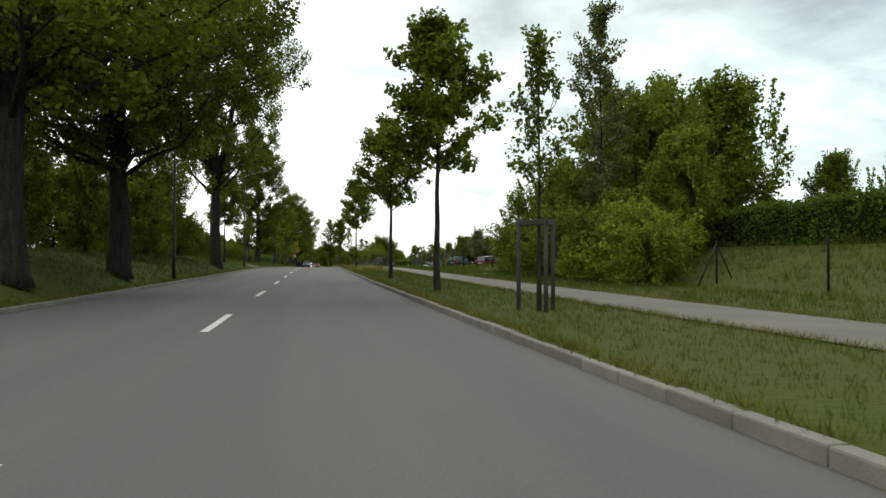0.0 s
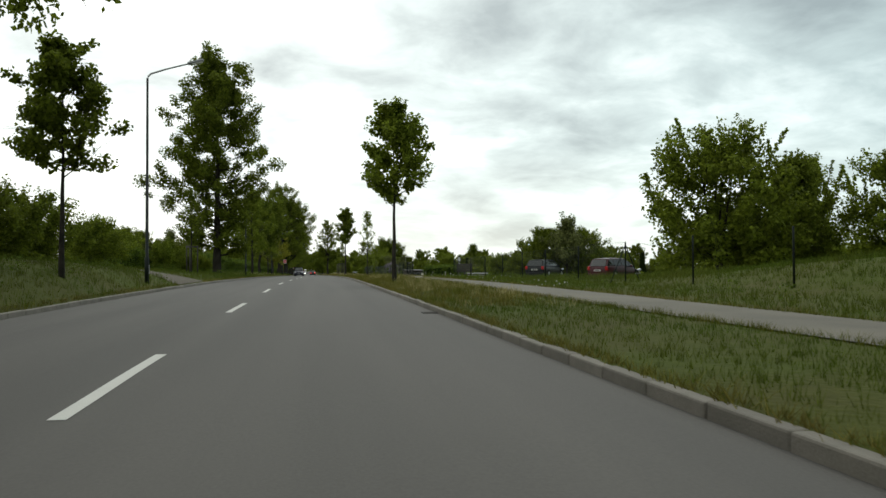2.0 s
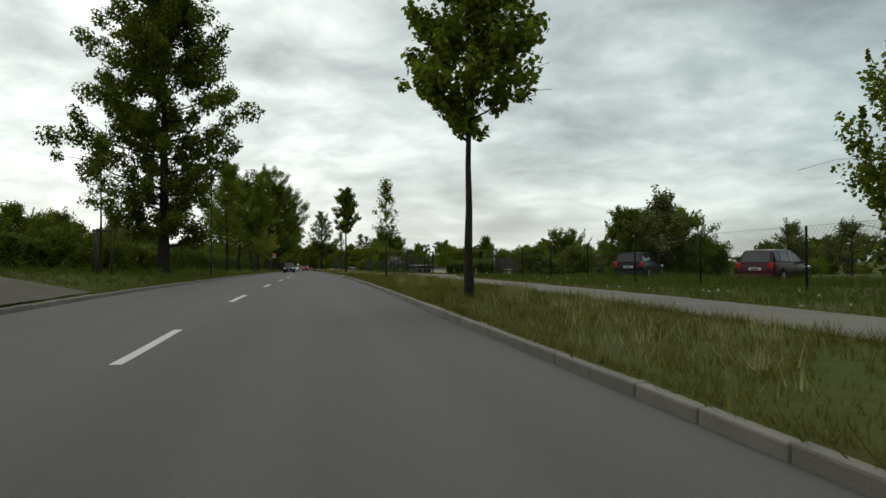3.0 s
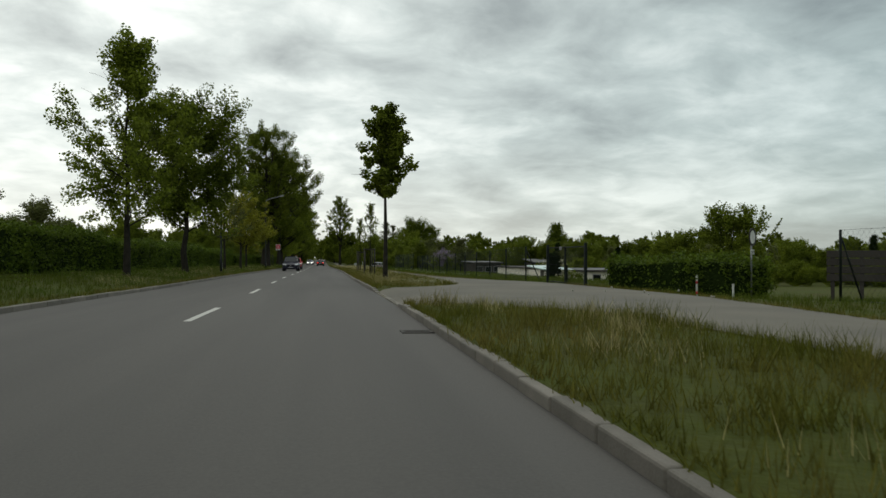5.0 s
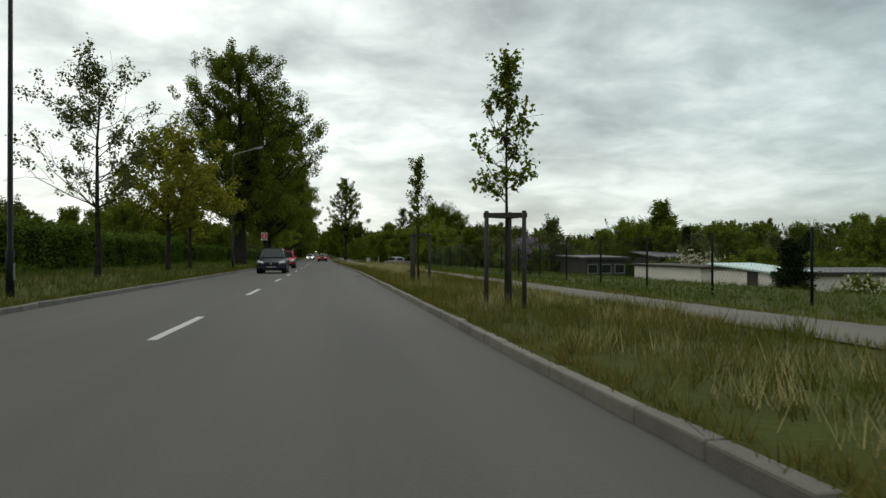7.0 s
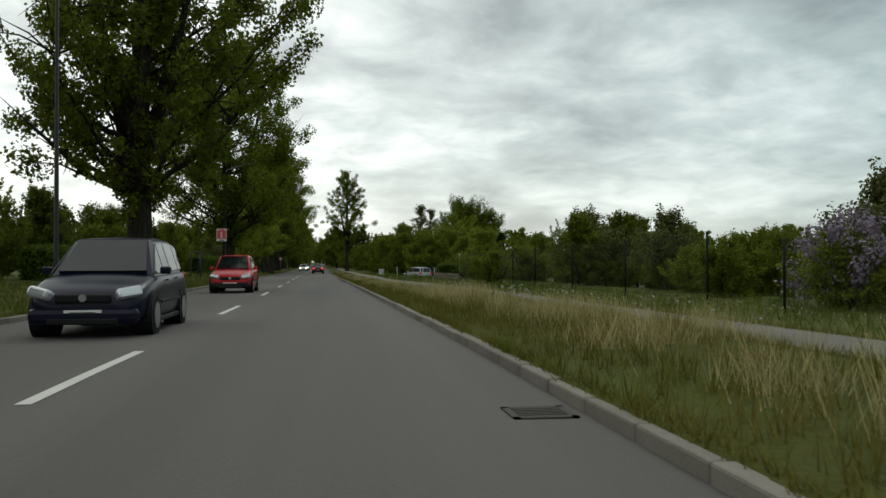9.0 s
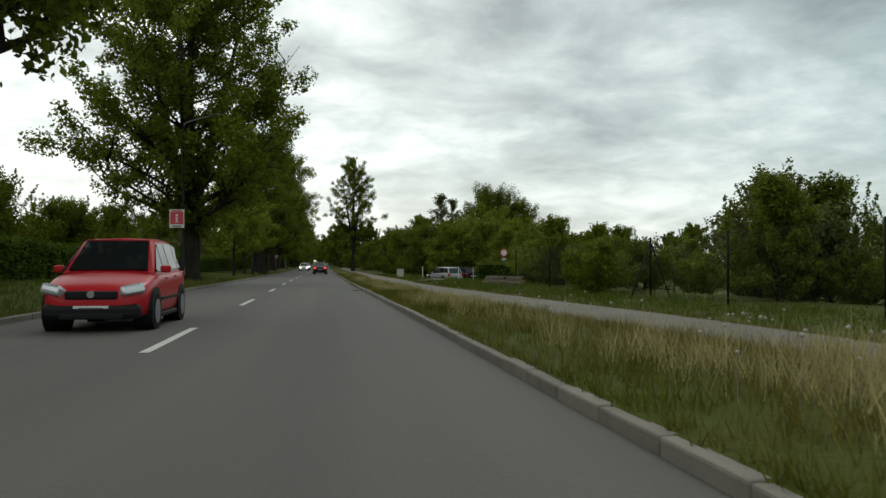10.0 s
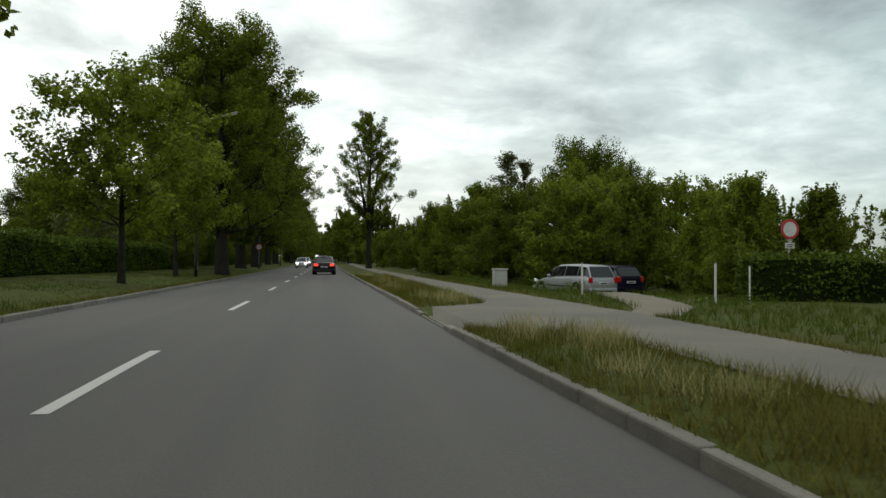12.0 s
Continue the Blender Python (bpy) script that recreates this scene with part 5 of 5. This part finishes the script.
def car(label, body_mat, length=4.2, width=1.72, height=1.48, style="hatch", lit="", tail_on=False, skirt=None):
    """A car that points along -y (its nose at low y), standing on z = 0."""
    root = thing("car", label, "car", "cars")
    hw = width / 2
    L = length
    # stations: fraction of the length from the nose, belt height, roof height, belt half width, roof half width
    if style == "hatch":
        st = [(0.0, 0.54, 0.52, 0.62), (0.02, 0.66, 0.68, 0.84), (0.07, 0.76, 0.75, 0.93), (0.15, 0.85, 0.83, 0.98), (0.275, 0.94, 0.95, 1.0), (0.40, 0.93, 1.0, 1.0), (0.60, 0.95, 1.0, 1.0), (0.82, 0.97, 1.0, 0.99), (0.965, 0.98, 1.0, 0.95), (1.0, 0.86, 0.88, 0.90)]
        cab = [(0.27, 0.0), (0.455, 0.955), (0.60, 1.0), (0.80, 0.97), (0.90, 0.86), (0.985, 0.0)]
    elif style == "wagon":
        st = [(0.0, 0.48, 0.5, 0.72), (0.03, 0.62, 0.64, 0.86), (0.14, 0.76, 0.8, 0.96), (0.22, 0.85, 0.93, 0.99), (0.42, 0.92, 1.0, 1.0), (0.62, 0.95, 1.0, 1.0), (0.84, 0.97, 1.0, 0.99), (0.975, 0.98, 1.0, 0.94), (1.0, 0.80, 0.82, 0.90)]
        cab = [(0.215, 0.0), (0.36, 0.72), (0.45, 0.95), (0.58, 1.0), (0.80, 0.97), (0.92, 0.88), (0.985, 0.0)]
    else:
        st = [(0.0, 0.48, 0.5, 0.72), (0.03, 0.62, 0.64, 0.86), (0.14, 0.80, 0.82, 0.96), (0.28, 0.90, 0.93, 0.99), (0.42, 0.93, 1.0, 1.0), (0.60, 0.95, 1.0, 1.0), (0.80, 0.99, 1.02, 0.99), (0.96, 0.98, 1.0, 0.95), (1.0, 0.86, 0.88, 0.90)]
        cab = [(0.275, 0.0), (0.44, 0.95), (0.58, 1.0), (0.70, 0.96), (0.845, 0.0)]
    verts, faces = [], []
    ring = []
    for f, belt, _, ww in st:
        y = (f - 0.5) * L
        w = hw * ww
        zb = 0.2 if 0.02 < f < 0.98 else 0.3
        pts = [(0, zb), (w * 0.9, zb), (w * 0.98, zb + 0.12), (w, 0.58 * belt + 0.12), (w * 0.965, belt - 0.06), (w * 0.88, belt), (0, belt + 0.035)]
        ring.append([len(verts) + k for k in range(len(pts))])
        verts += [(x, y, z) for x, z in pts]
    n = 7
    for a, b in zip(ring[:-1], ring[1:]):
        for k in range(n - 1):
            faces.append((a[k], a[k + 1], b[k + 1], b[k]))
    faces.append(tuple(ring[0])); faces.append(tuple(reversed(ring[-1])))
    o = len(verts)
    verts += [(-x, y, z) for x, y, z in verts]
    faces += [tuple(i + o for i in reversed(q)) for q in faces]

    def belt_at(f):
        return float(np.interp(f, [s[0] for s in st], [s[1] for s in st])), hw * float(np.interp(f, [s[0] for s in st], [s[3] for s in st])) * 0.89

    # cabin shell
    cv, cf, rings = [], [], []
    for f, k in cab:
        b, w = belt_at(f)
        y = (f - 0.5) * L
        roof = b + (height - b) * k
        wr = w - (w - hw * 0.70) * k
        pts = [(wr, roof - 0.05 * k), (wr * 0.86, roof), (0, roof + 0.02 * k)] if k else [(w * 0.97, b - 0.03), (w * 0.86, b - 0.01), (0, b + 0.01)]
        rings.append((y, b, w, wr, roof, [len(cv) + i for i in range(4)]))
        cv += [(w, y, b - 0.04)] + [(x, y, z) for x, z in pts]
    for a, b in zip(rings[:-1], rings[1:]):
        for k in range(3):
            cf.append((a[5][k], a[5][k + 1], b[5][k + 1], b[5][k]))
    o2 = len(cv)
    cv += [(-x, y, z) for x, y, z in cv]
    cf += [tuple(i + o2 for i in reversed(q)) for q in cf]
    def shell(vs, fs):
        bm = bmesh.new()
        bv = [bm.verts.new(v) for v in vs]
        for q in fs:
            bm.faces.new([bv[i] for i in q])
        bmesh.ops.remove_doubles(bm, verts=bm.verts[:], dist=0.002)
        bmesh.ops.recalc_face_normals(bm, faces=bm.faces[:])
        return bm

    lower = part("body", shell(verts, faces), body_mat, root, smooth=True)
    soft_mod = lower.modifiers.new("rounding", "SUBSURF")
    soft_mod.levels = soft_mod.render_levels = 2
    part("roof", shell(cv, cf), body_mat, root, smooth=False)
    # glass
    eps = 0.012

    def pane(name, quad, off):
        c = sum((Vector(q) for q in quad), Vector()) / 4
        vs = [Vector(q) + (c - Vector(q)) * 0.09 + Vector(off) for q in quad]
        back = [v - Vector(off) * 1.2 for v in vs]
        mesh_object(name, [tuple(v) for v in vs + back], [(0, 1, 2, 3), (7, 6, 5, 4), (0, 4, 5, 1), (1, 5, 6, 2), (2, 6, 7, 3), (3, 7, 4, 0)], M["glass"], root)

    a, b = rings[0], rings[1]
    pane("windscreen", [(-a[2] * 0.93, a[0], a[1]), (a[2] * 0.93, a[0], a[1]), (b[3] * 0.95, b[0], b[4] - 0.02), (-b[3] * 0.95, b[0], b[4] - 0.02)], (0, -eps * 2.6, eps * 2.6))
    a, b = rings[-1], rings[-2]
    pane("rear_window", [(-a[2] * 0.93, a[0], a[1]), (a[2] * 0.93, a[0], a[1]), (b[3] * 0.95, b[0], b[4] - 0.03), (-b[3] * 0.95, b[0], b[4] - 0.03)], (0, eps * 1.8, eps * 1.2))
    for s in (-1, 1):
        for i in range(len(rings) - 1):
            p, q = rings[i], rings[i + 1]
            top = lambda r: (s * r[3], r[0], max(r[1], r[4] - 0.06))
            bot = lambda r: (s * r[2], r[0], r[1])
            pane("side_window", [bot(p), bot(q), top(q), top(p)], (s * eps * 1.5, 0, eps * 0.4))
        b0, w0 = belt_at(0.36)
        part("mirror", box_bm(0.17, 0.11, 0.12, (s * (w0 + 0.12), (0.345 - 0.5) * L, b0 + 0.06), 0.03), body_mat, root)
        # lamps
        part("headlight", box_bm(0.37, 0.24, 0.165, (s * hw * 0.69, -0.5 * L + 0.125, 0.66), 0.05, turn=Matrix.Rotation(s * 0.42, 4, "Z") @ Matrix.Rotation(-0.45, 4, "X") @ Matrix.Rotation(-s * 0.18, 4, "Y")), M["headlight"] if lit == "front" else M["lens"], root)
        part("tail_light", box_bm(0.2 if style != "sedan" else 0.34, 0.1, 0.26 if style != "sedan" else 0.19, (s * hw * (0.79 if style != "sedan" else 0.70), 0.5 * L - 0.045, 0.80 if style != "sedan" else 0.78), 0.03, turn=Matrix.Rotation(-s * 0.25, 4, "Z")), M["tail_lit"] if tail_on else M["tail"], root)
    for y, sgn in ((-0.5 * L - 0.012, -1), (0.5 * L + 0.012, 1)):
        zc = 0.38 if sgn < 0 else (0.62 if style == "sedan" else 0.66)
        pl = part("number_plate", box_bm(0.52, 0.018, 0.11, (0, y - sgn * (0.0 if sgn < 0 else 0.01), zc), 0.003), M["plate"], root)
        part("plate_bar", box_bm(0.36, 0.006, 0.05, (0, y + sgn * 0.011, zc), 0), M["ink"], pl)
        part("bumper", box_bm(width * 0.88, 0.2, 0.24, (0, y - sgn * 0.085, 0.34), 0.08), skirt or body_mat, root)
        part("air_intake", box_bm(width * 0.56, 0.05, 0.09, (0, y + sgn * 0.004, 0.27), 0.02), M["black"], root)
    grille = part("grille", box_bm(0.78, 0.06, 0.13, (0, -0.5 * L + 0.005, 0.6), 0.03), M["black"], root)
    part("badge", disc(0.055, 0.02, (0, -0.5 * L - 0.03, 0.61), 16), M["rim"], grille)
    for s in (-1, 1):
        for f in (0.44, 0.66):
            b0, w0 = belt_at(f)
            part("door_handle", box_bm(0.02, 0.17, 0.03, (s * (hw * 0.985), (f - 0.5) * L, b0 - 0.1), 0.008), body_mat, root)
        part("rub_strip", box_bm(0.02, L * 0.42, 0.05, (s * (hw + 0.002), 0, 0.5), 0.008), M["black"], root)
    part("sill", box_bm(width * 0.98, L * 0.5, 0.08, (0, 0, 0.22), 0.02), M["black"], root)
    # wheels
    for wy in (-0.5 * L + 0.19 * L, 0.5 * L - 0.2 * L):
        for s in (-1, 1):
            v, f = tube([(s * (hw - 0.2), wy, 0.31), (s * (hw - 0.18), wy, 0.31), (s * (hw - 0.01), wy, 0.31), (s * (hw + 0.012), wy, 0.31)], [0.28, 0.31, 0.31, 0.285], 20)
            wh = mesh_object("wheel", [tuple(q) for q in v], f, M["tyre"], root, smooth=False)
            part("rim", disc(0.2, 0.03, (0, 0, 0), 18), M["rim"], wh).matrix_basis = pose(s * (hw + 0.006), wy, 0.31, 0, 0, 90)
            v, f = tube([(s * (hw - 0.3), wy, 0.34), (s * (hw + 0.004), wy, 0.34)], [0.365, 0.365], 20)
            mesh_object("wheel_arch", [tuple(q) for q in v], f, M["black"], root)
    return root


def park(ob, x, y, turn, z=None):
    ob.matrix_basis = pose(x, y, (ground_z(x, y) if z is None else z + rise(y)), 0, 0, turn)


park(car("black saloon car with lit red tail lamps on the road", M["car_black"], 4.5, 1.76, 1.44, "sedan", tail_on=True), -0.45, 312.5, 180, 0.012)
park(car("dark blue hatchback with chrome-like headlamps on the road", M["car_blue"], 4.02, 1.75, 1.53, "hatch"), -2.85, 198.9, 0, 0.012)
park(car("small bright red hatchback on the road", M["car_red"], 3.85, 1.67, 1.52, "hatch", skirt=M["black"]), -3.1, 220.0, 0, 0.012)
park(car("white car with headlamps on far down the road", M["car_white"], 4.3, 1.76, 1.46, "sedan", "front"), -4.0, 368.0, 0, 0.012)
park(car("grey car with headlamps on behind the white car", M["car_silver"], 4.2, 1.74, 1.5, "hatch", "front"), -4.1, 392.0, 0, 0.012)
park(car("silver estate car parked on the gravel beside shrubs", M["car_silver"], 4.7, 1.77, 1.5, "wagon"), 11.5, 283.9, 199)
park(car("dark blue car parked close beside the silver estate", M["car_blue"], 4.3, 1.75, 1.46, "hatch"), 13.55, 285.6, 199)
park(car("dark car parked under a garden tree", M["car_black"], 4.5, 1.75, 1.46, "wagon"), 18.4, 109.2, 142)
park(car("maroon estate car parked in the meadow behind netting", M["car_maroon"], 4.5, 1.75, 1.5, "wagon"), 20.5, 98.8, 128)

# ---- grass and wild flowers ----


def blades(name, spots, heights, widths, per, mat, label, seed, lean=0.35, scatter=0.05):
    rng = np.random.default_rng(seed)
    c = np.repeat(np.asarray(spots, float), per, axis=0)
    h = np.repeat(np.asarray(heights, float), per) * rng.uniform(0.55, 1.2, len(c))
    n = len(c)
    c[:, :2] += rng.normal(0, scatter, (n, 2))
    a = rng.uniform(0, 2 * math.pi, n)
    w = widths * rng.uniform(0.7, 1.3, n)
    side = np.stack([np.cos(a), np.sin(a), 0 * a], 1) * w[:, None]
    tip = c + np.stack([rng.normal(0, lean, n) * h, rng.normal(0, lean, n) * h, h], 1)
    low = c - np.array([0, 0, 0.02])
    v = np.stack([low - side, low + side, tip], 1).reshape(-1, 3)
    ob = mesh_object(name, v, np.arange(3 * n).reshape(-1, 3), mat)
    return tagged(ob, label, "grass", kind="stuff")


def in_apron(x, y):
    for y0, y1, fl in ((124.5, 134.9, 4.4), (256.8, 262.2, 1.8)):
        g = min(1, max(0, (x - road_right(y)) / (path_near(y) - road_right(y))))
        if y0 - fl * g * g + 0.02 < y < y1 + fl * g * g - 0.05:
            return True
    return False


def scatter(count, y0, y1, left, right, seed, keep=None):
    rng = random.Random(seed)
    out = []
    for _ in range(count):
        y = rng.uniform(y0, y1)
        a, b = left(y), right(y)
        x = rng.uniform(a, b)
        if keep is None or keep(x, y):
            out.append((x, y, ground_z(x, y)))
    return out


tall_grass = curve_of([(-20, 0.10), (30, 0.11), (70, 0.14), (90, 0.2), (123, 0.24), (135, 0.16), (145, 0.2), (185, 0.24), (210, 0.24), (216, 0.16), (300, 0.16)])
verge = scatter(30000, 2, 300, lambda y: road_right(y) + 0.16, lambda y: path_near(y) + 0.04, 1, lambda x, y: not in_apron(x, y))
for name, mat, text, spots in (("verge_grass", "lawn", "short fresh green grass between road and path", [v for v in verge if v[1] < 64]), ("rough_grass", "grass", "uneven green and straw-coloured grass between road and path", [v for v in verge if v[1] >= 64])):
    blades(name, spots, [tall_grass(v[1]) * (0.65 + 0.7 * abs(noise.noise((v[0] * 0.8, v[1] * 0.5, 0)))) for v in spots], 0.006, 5, M[mat], text, 2)


def on_track(x, y):
    f = max(0.0, (road_left(y) - x - 0.1) / 5.2)
    y0 = 80.0 + 2.6 * f + 6.0 * f ** 1.3
    return y0 + 0.3 < y < y0 + 8.2 - 4.2 * min(1.0, 2.2 * f)


bank = scatter(30000, 12, 320, lambda y: road_left(y) - 4.8, lambda y: road_left(y) - 0.16, 3, lambda x, y: not on_track(x, y))
blades("bank_grass", bank, [(0.22 if s[1] < 120 else (0.24 if s[1] < 262 else 0.07)) * (0.6 + 0.8 * abs(noise.noise((s[0] * 0.8, s[1] * 0.4, 5)))) for s in bank], 0.007, 5, M["lawn"], "rough green grass between the kerb and the hedges", 4)


def on_gravel(x, y):
    return 259.6 < y < 281 and abs(x - gravel_mid(y)) < gravel_half(y) * 0.92


mead = scatter(26000, 8, 300, lambda y: path_far(y) + 0.02, lambda y: path_far(y) + (10.5 if 150 < y < 215 else 6.5), 5, lambda x, y: not on_gravel(x, y))
blades("meadow_grass", mead, [0.24 * (0.6 + 0.9 * abs(noise.noise((s[0] * 0.5, s[1] * 0.4, 8)))) for s in mead], 0.008, 5, M["lawn"], "long green meadow grass beyond the path", 6)
edges = scatter(9000, 4, 300, lambda y: path_near(y) - 0.12, lambda y: path_near(y) + 0.1 + 0.12 * noise.noise((y * 0.7, 1.0, 0)), 21, lambda x, y: not in_apron(x, y))
edges += scatter(9000, 4, 300, lambda y: path_far(y) - 0.1 - 0.14 * noise.noise((y * 0.6, 4.0, 0)), lambda y: path_far(y) + 0.1, 22, lambda x, y: not 140.5 < y < 150 and not 259.5 < y < 261)
edges += scatter(7000, 4, 300, lambda y: road_right(y) + 0.1, lambda y: road_right(y) + 0.22, 23, lambda x, y: not in_apron(x, y)) + scatter(6000, 14, 300, lambda y: road_left(y) - 0.24, lambda y: road_left(y) - 0.1, 24, lambda x, y: not on_track(x, y))
blades("edge_grass", edges, [0.1 + 0.1 * abs(noise.noise((s[0], s[1] * 0.9, 3))) for s in edges], 0.006, 4, M["grass"], "ragged grass tufts along kerbs and path edges", 25, lean=0.6, scatter=0.03)
slope = scatter(16000, 10, 118, lambda y: path_far(y) + 6.3, lambda y: path_far(y) + 15, 31)
blades("slope_grass", slope, [(0.42 if s[1] > 78 else 0.26) * (0.6 + 0.9 * abs(noise.noise((s[0] * 0.5, s[1] * 0.4, 9)))) for s in slope], 0.010, 5, M["lawn"], "long green grass on the slope behind the fence", 32)
def clump(x, y):
    return noise.noise((x * 0.45, y * 0.28, 2.0)) > -0.02 and not in_apron(x, y)


def verge_side(y):
    return road_right(y) + 0.45


stalks = scatter(1300, 186, 224, lambda y: road_right(y) + 0.9, lambda y: path_near(y) + 0.1, 7, clump) + scatter(1400, 224, 256, verge_side, lambda y: path_near(y) + 0.1, 7, clump) + scatter(1500, 60, 124, verge_side, path_near, 8, clump) + scatter(1500, 137, 180, verge_side, path_near, 9, clump)
stalks += scatter(5200, 122, 262, lambda y: road_left(y) - 3.6, lambda y: road_left(y) - 0.3, 17, clump) + scatter(700, 262, 300, verge_side, path_near, 10, clump)
blades("dry_grass", stalks, [0.4 if 186 < s[1] < 213 and s[0] > 0 else 0.24 for s in stalks], 0.0035, 3, M["straw"], "pale dry grass stalks standing in the verge", 11, lean=0.36, scatter=0.09)
tufts = scatter(330, 186, 213, lambda y: road_right(y) + 1.1, lambda y: path_near(y) + 0.15, 41, clump) + scatter(260, 213, 262, verge_side, path_near, 42, clump) + scatter(230, 137, 182, verge_side, path_near, 43, clump) + scatter(90, 262, 300, verge_side, path_near, 48, clump) + scatter(190, 66, 124, lambda y: road_right(y) + 1.2, path_near, 44, clump)
blades("dry_tufts", tufts, [(0.56 if 186 < s[1] < 213 else 0.34) * (0.8 + 0.5 * abs(noise.noise((s[0] * 2, s[1] * 2, 4)))) for s in tufts], 0.0045, 34, M["straw"], "tufts of tall straw-yellow grass in the verge", 45, lean=0.34, scatter=0.11)
fresh = scatter(2600, 60, 300, lambda y: road_right(y) + 0.3, path_near, 46, lambda x, y: not in_apron(x, y) and noise.noise((x * 0.6, y * 0.35, 7.0)) > 0.0)
blades("green_tufts", fresh, [tall_grass(s[1]) * 1.5 for s in fresh], 0.007, 22, M["grass"], "tufts of taller green grass in the verge", 47, lean=0.4, scatter=0.1)
weeds = scatter(420, 60, 300, lambda y: path_far(y) + 0.6, lambda y: path_far(y) + 3.0, 49, lambda x, y: noise.noise((x * 0.5, y * 0.3, 11.0)) > 0.05 and not on_gravel(x, y) and not 120 < y < 150)
weeds += scatter(500, 14, 262, lambda y: road_left(y) - 4.0, lambda y: road_left(y) - 0.6, 50, lambda x, y: noise.noise((x * 0.5, y * 0.3, 15.0)) > 0.1)
wr = np.random.default_rng(51)
wp = np.repeat(np.asarray(weeds), 46, axis=0)
wp = wp + np.stack([wr.normal(0, 0.13, len(wp)), wr.normal(0, 0.13, len(wp)), wr.uniform(0.04, 0.42, len(wp))], 1)
wv, wf = leaves_at(wp, wr.normal(0, 0.7, wp.shape) + np.array([0, 0, 0.7]), 0.052, wr)
tagged(mesh_object("verge_weeds", wv, wf, M["hedge"]), "leafy green weeds along the verges and path", "weeds", kind="stuff")


def ball_mesh():
    """Points and triangles of a small round head."""
    bm = bmesh.new()
    bmesh.ops.create_icosphere(bm, subdivisions=1, radius=1.0)
    v = np.array([tuple(p.co) for p in bm.verts])
    f = np.array([[q.index for q in t.verts] for t in bm.faces])
    bm.free()
    return v, f


def seed_heads(name, spots, size, height, mat, label, seed):
    """Round heads on thin upright stems."""
    rng = np.random.default_rng(seed)
    bv, bf = ball_mesh()
    n = len(spots)
    foot = np.asarray(spots, float)
    c = foot + np.stack([rng.normal(0, 0.03, n), rng.normal(0, 0.03, n), height * rng.uniform(0.7, 1.2, n)], 1)
    s = size * rng.uniform(0.7, 1.2, n)
    v = (c[:, None, :] + bv[None] * s[:, None, None]).reshape(-1, 3)
    f = (bf[None] + len(bv) * np.arange(n)[:, None, None]).reshape(-1, 3)
    a = rng.uniform(0, math.pi, n)
    side = np.stack([np.cos(a), np.sin(a), 0 * a], 1) * 0.0025
    stem = np.stack([foot - side, foot + side, c], 1).reshape(-1, 3)
    f = np.concatenate([f, len(v) + np.arange(3 * n).reshape(-1, 3)])
    return tagged(mesh_object(name, np.concatenate([v, stem]), f, mat), label, "flowers", kind="stuff")


def drift(x, y, sx, sy, count, seed):
    """A loose group of flowers round one place."""
    rng = random.Random(seed)
    out = [(x + rng.gauss(0, sx), y + rng.gauss(0, sy)) for _ in range(count)]
    return [(u, v, ground_z(u, v)) for u, v in out if road_right(v) + 0.4 < u < path_near(v) - 0.05]


CLOCKS = drift(4.8, 201.0, 0.6, 1.8, 60, 61) + drift(4.5, 210.0, 0.55, 1.6, 45, 62) + drift(4.3, 205.5, 0.8, 1.5, 10, 63) + drift(5.0, 195.5, 0.6, 2.0, 14, 64) + drift(4.3, 217.0, 0.5, 2.2, 14, 65) + drift(3.6, 226.0, 0.4, 3.0, 10, 66)
CLOCKS += scatter(36, 188, 214, lambda y: road_right(y) + 0.9, lambda y: path_near(y) - 0.1, 12, clump) + scatter(160, 60, 122, lambda y: path_near(y) - 1.2, lambda y: path_near(y) + 0.1, 13, clump)
seed_heads("dandelion_clocks", CLOCKS, 0.018, 0.45, M["fluff"], "white dandelion clocks on tall stems in the verge", 1)
seed_heads("daisies", scatter(60, 134, 150, lambda y: road_right(y) + 0.8, path_near, 14, lambda x, y: not in_apron(x, y)) + scatter(260, 137, 142.5, lambda y: path_near(y) - 1.9, path_near, 16, lambda x, y: not in_apron(x, y)) + scatter(420, 168, 215, lambda y: path_far(y) + 1.5, lambda y: path_far(y) + 5, 15), 0.011, 0.17, M["flower"], "small white flowers scattered in the grass", 2)


def drain(x, y):
    root = thing("drain_grate", "small rusty iron drain grate beside the kerb", "drain grate", "drain grates", pose(x, y, 0.008 + rise(y)))
    frame_bm = bmesh.new()
    for sx, sy, px, py in ((0.46, 0.05, 0, 0.2), (0.46, 0.05, 0, -0.2), (0.05, 0.45, 0.205, 0), (0.05, 0.45, -0.205, 0)):
        box_bm(sx, sy, 0.016, (px, py, 0.0), 0, frame_bm)
    part("frame", frame_bm, M["timber"], root)
    for k in range(6):
        part("bar", box_bm(0.36, 0.03, 0.014, (0, -0.15 + 0.06 * k, 0), 0), M["timber"], root)


for x, y in ((1.75, 240.6), (2.15, 118.4), (2.1, 190.0), (2.2, 60.0)):
    drain(x, y)
kerbs()
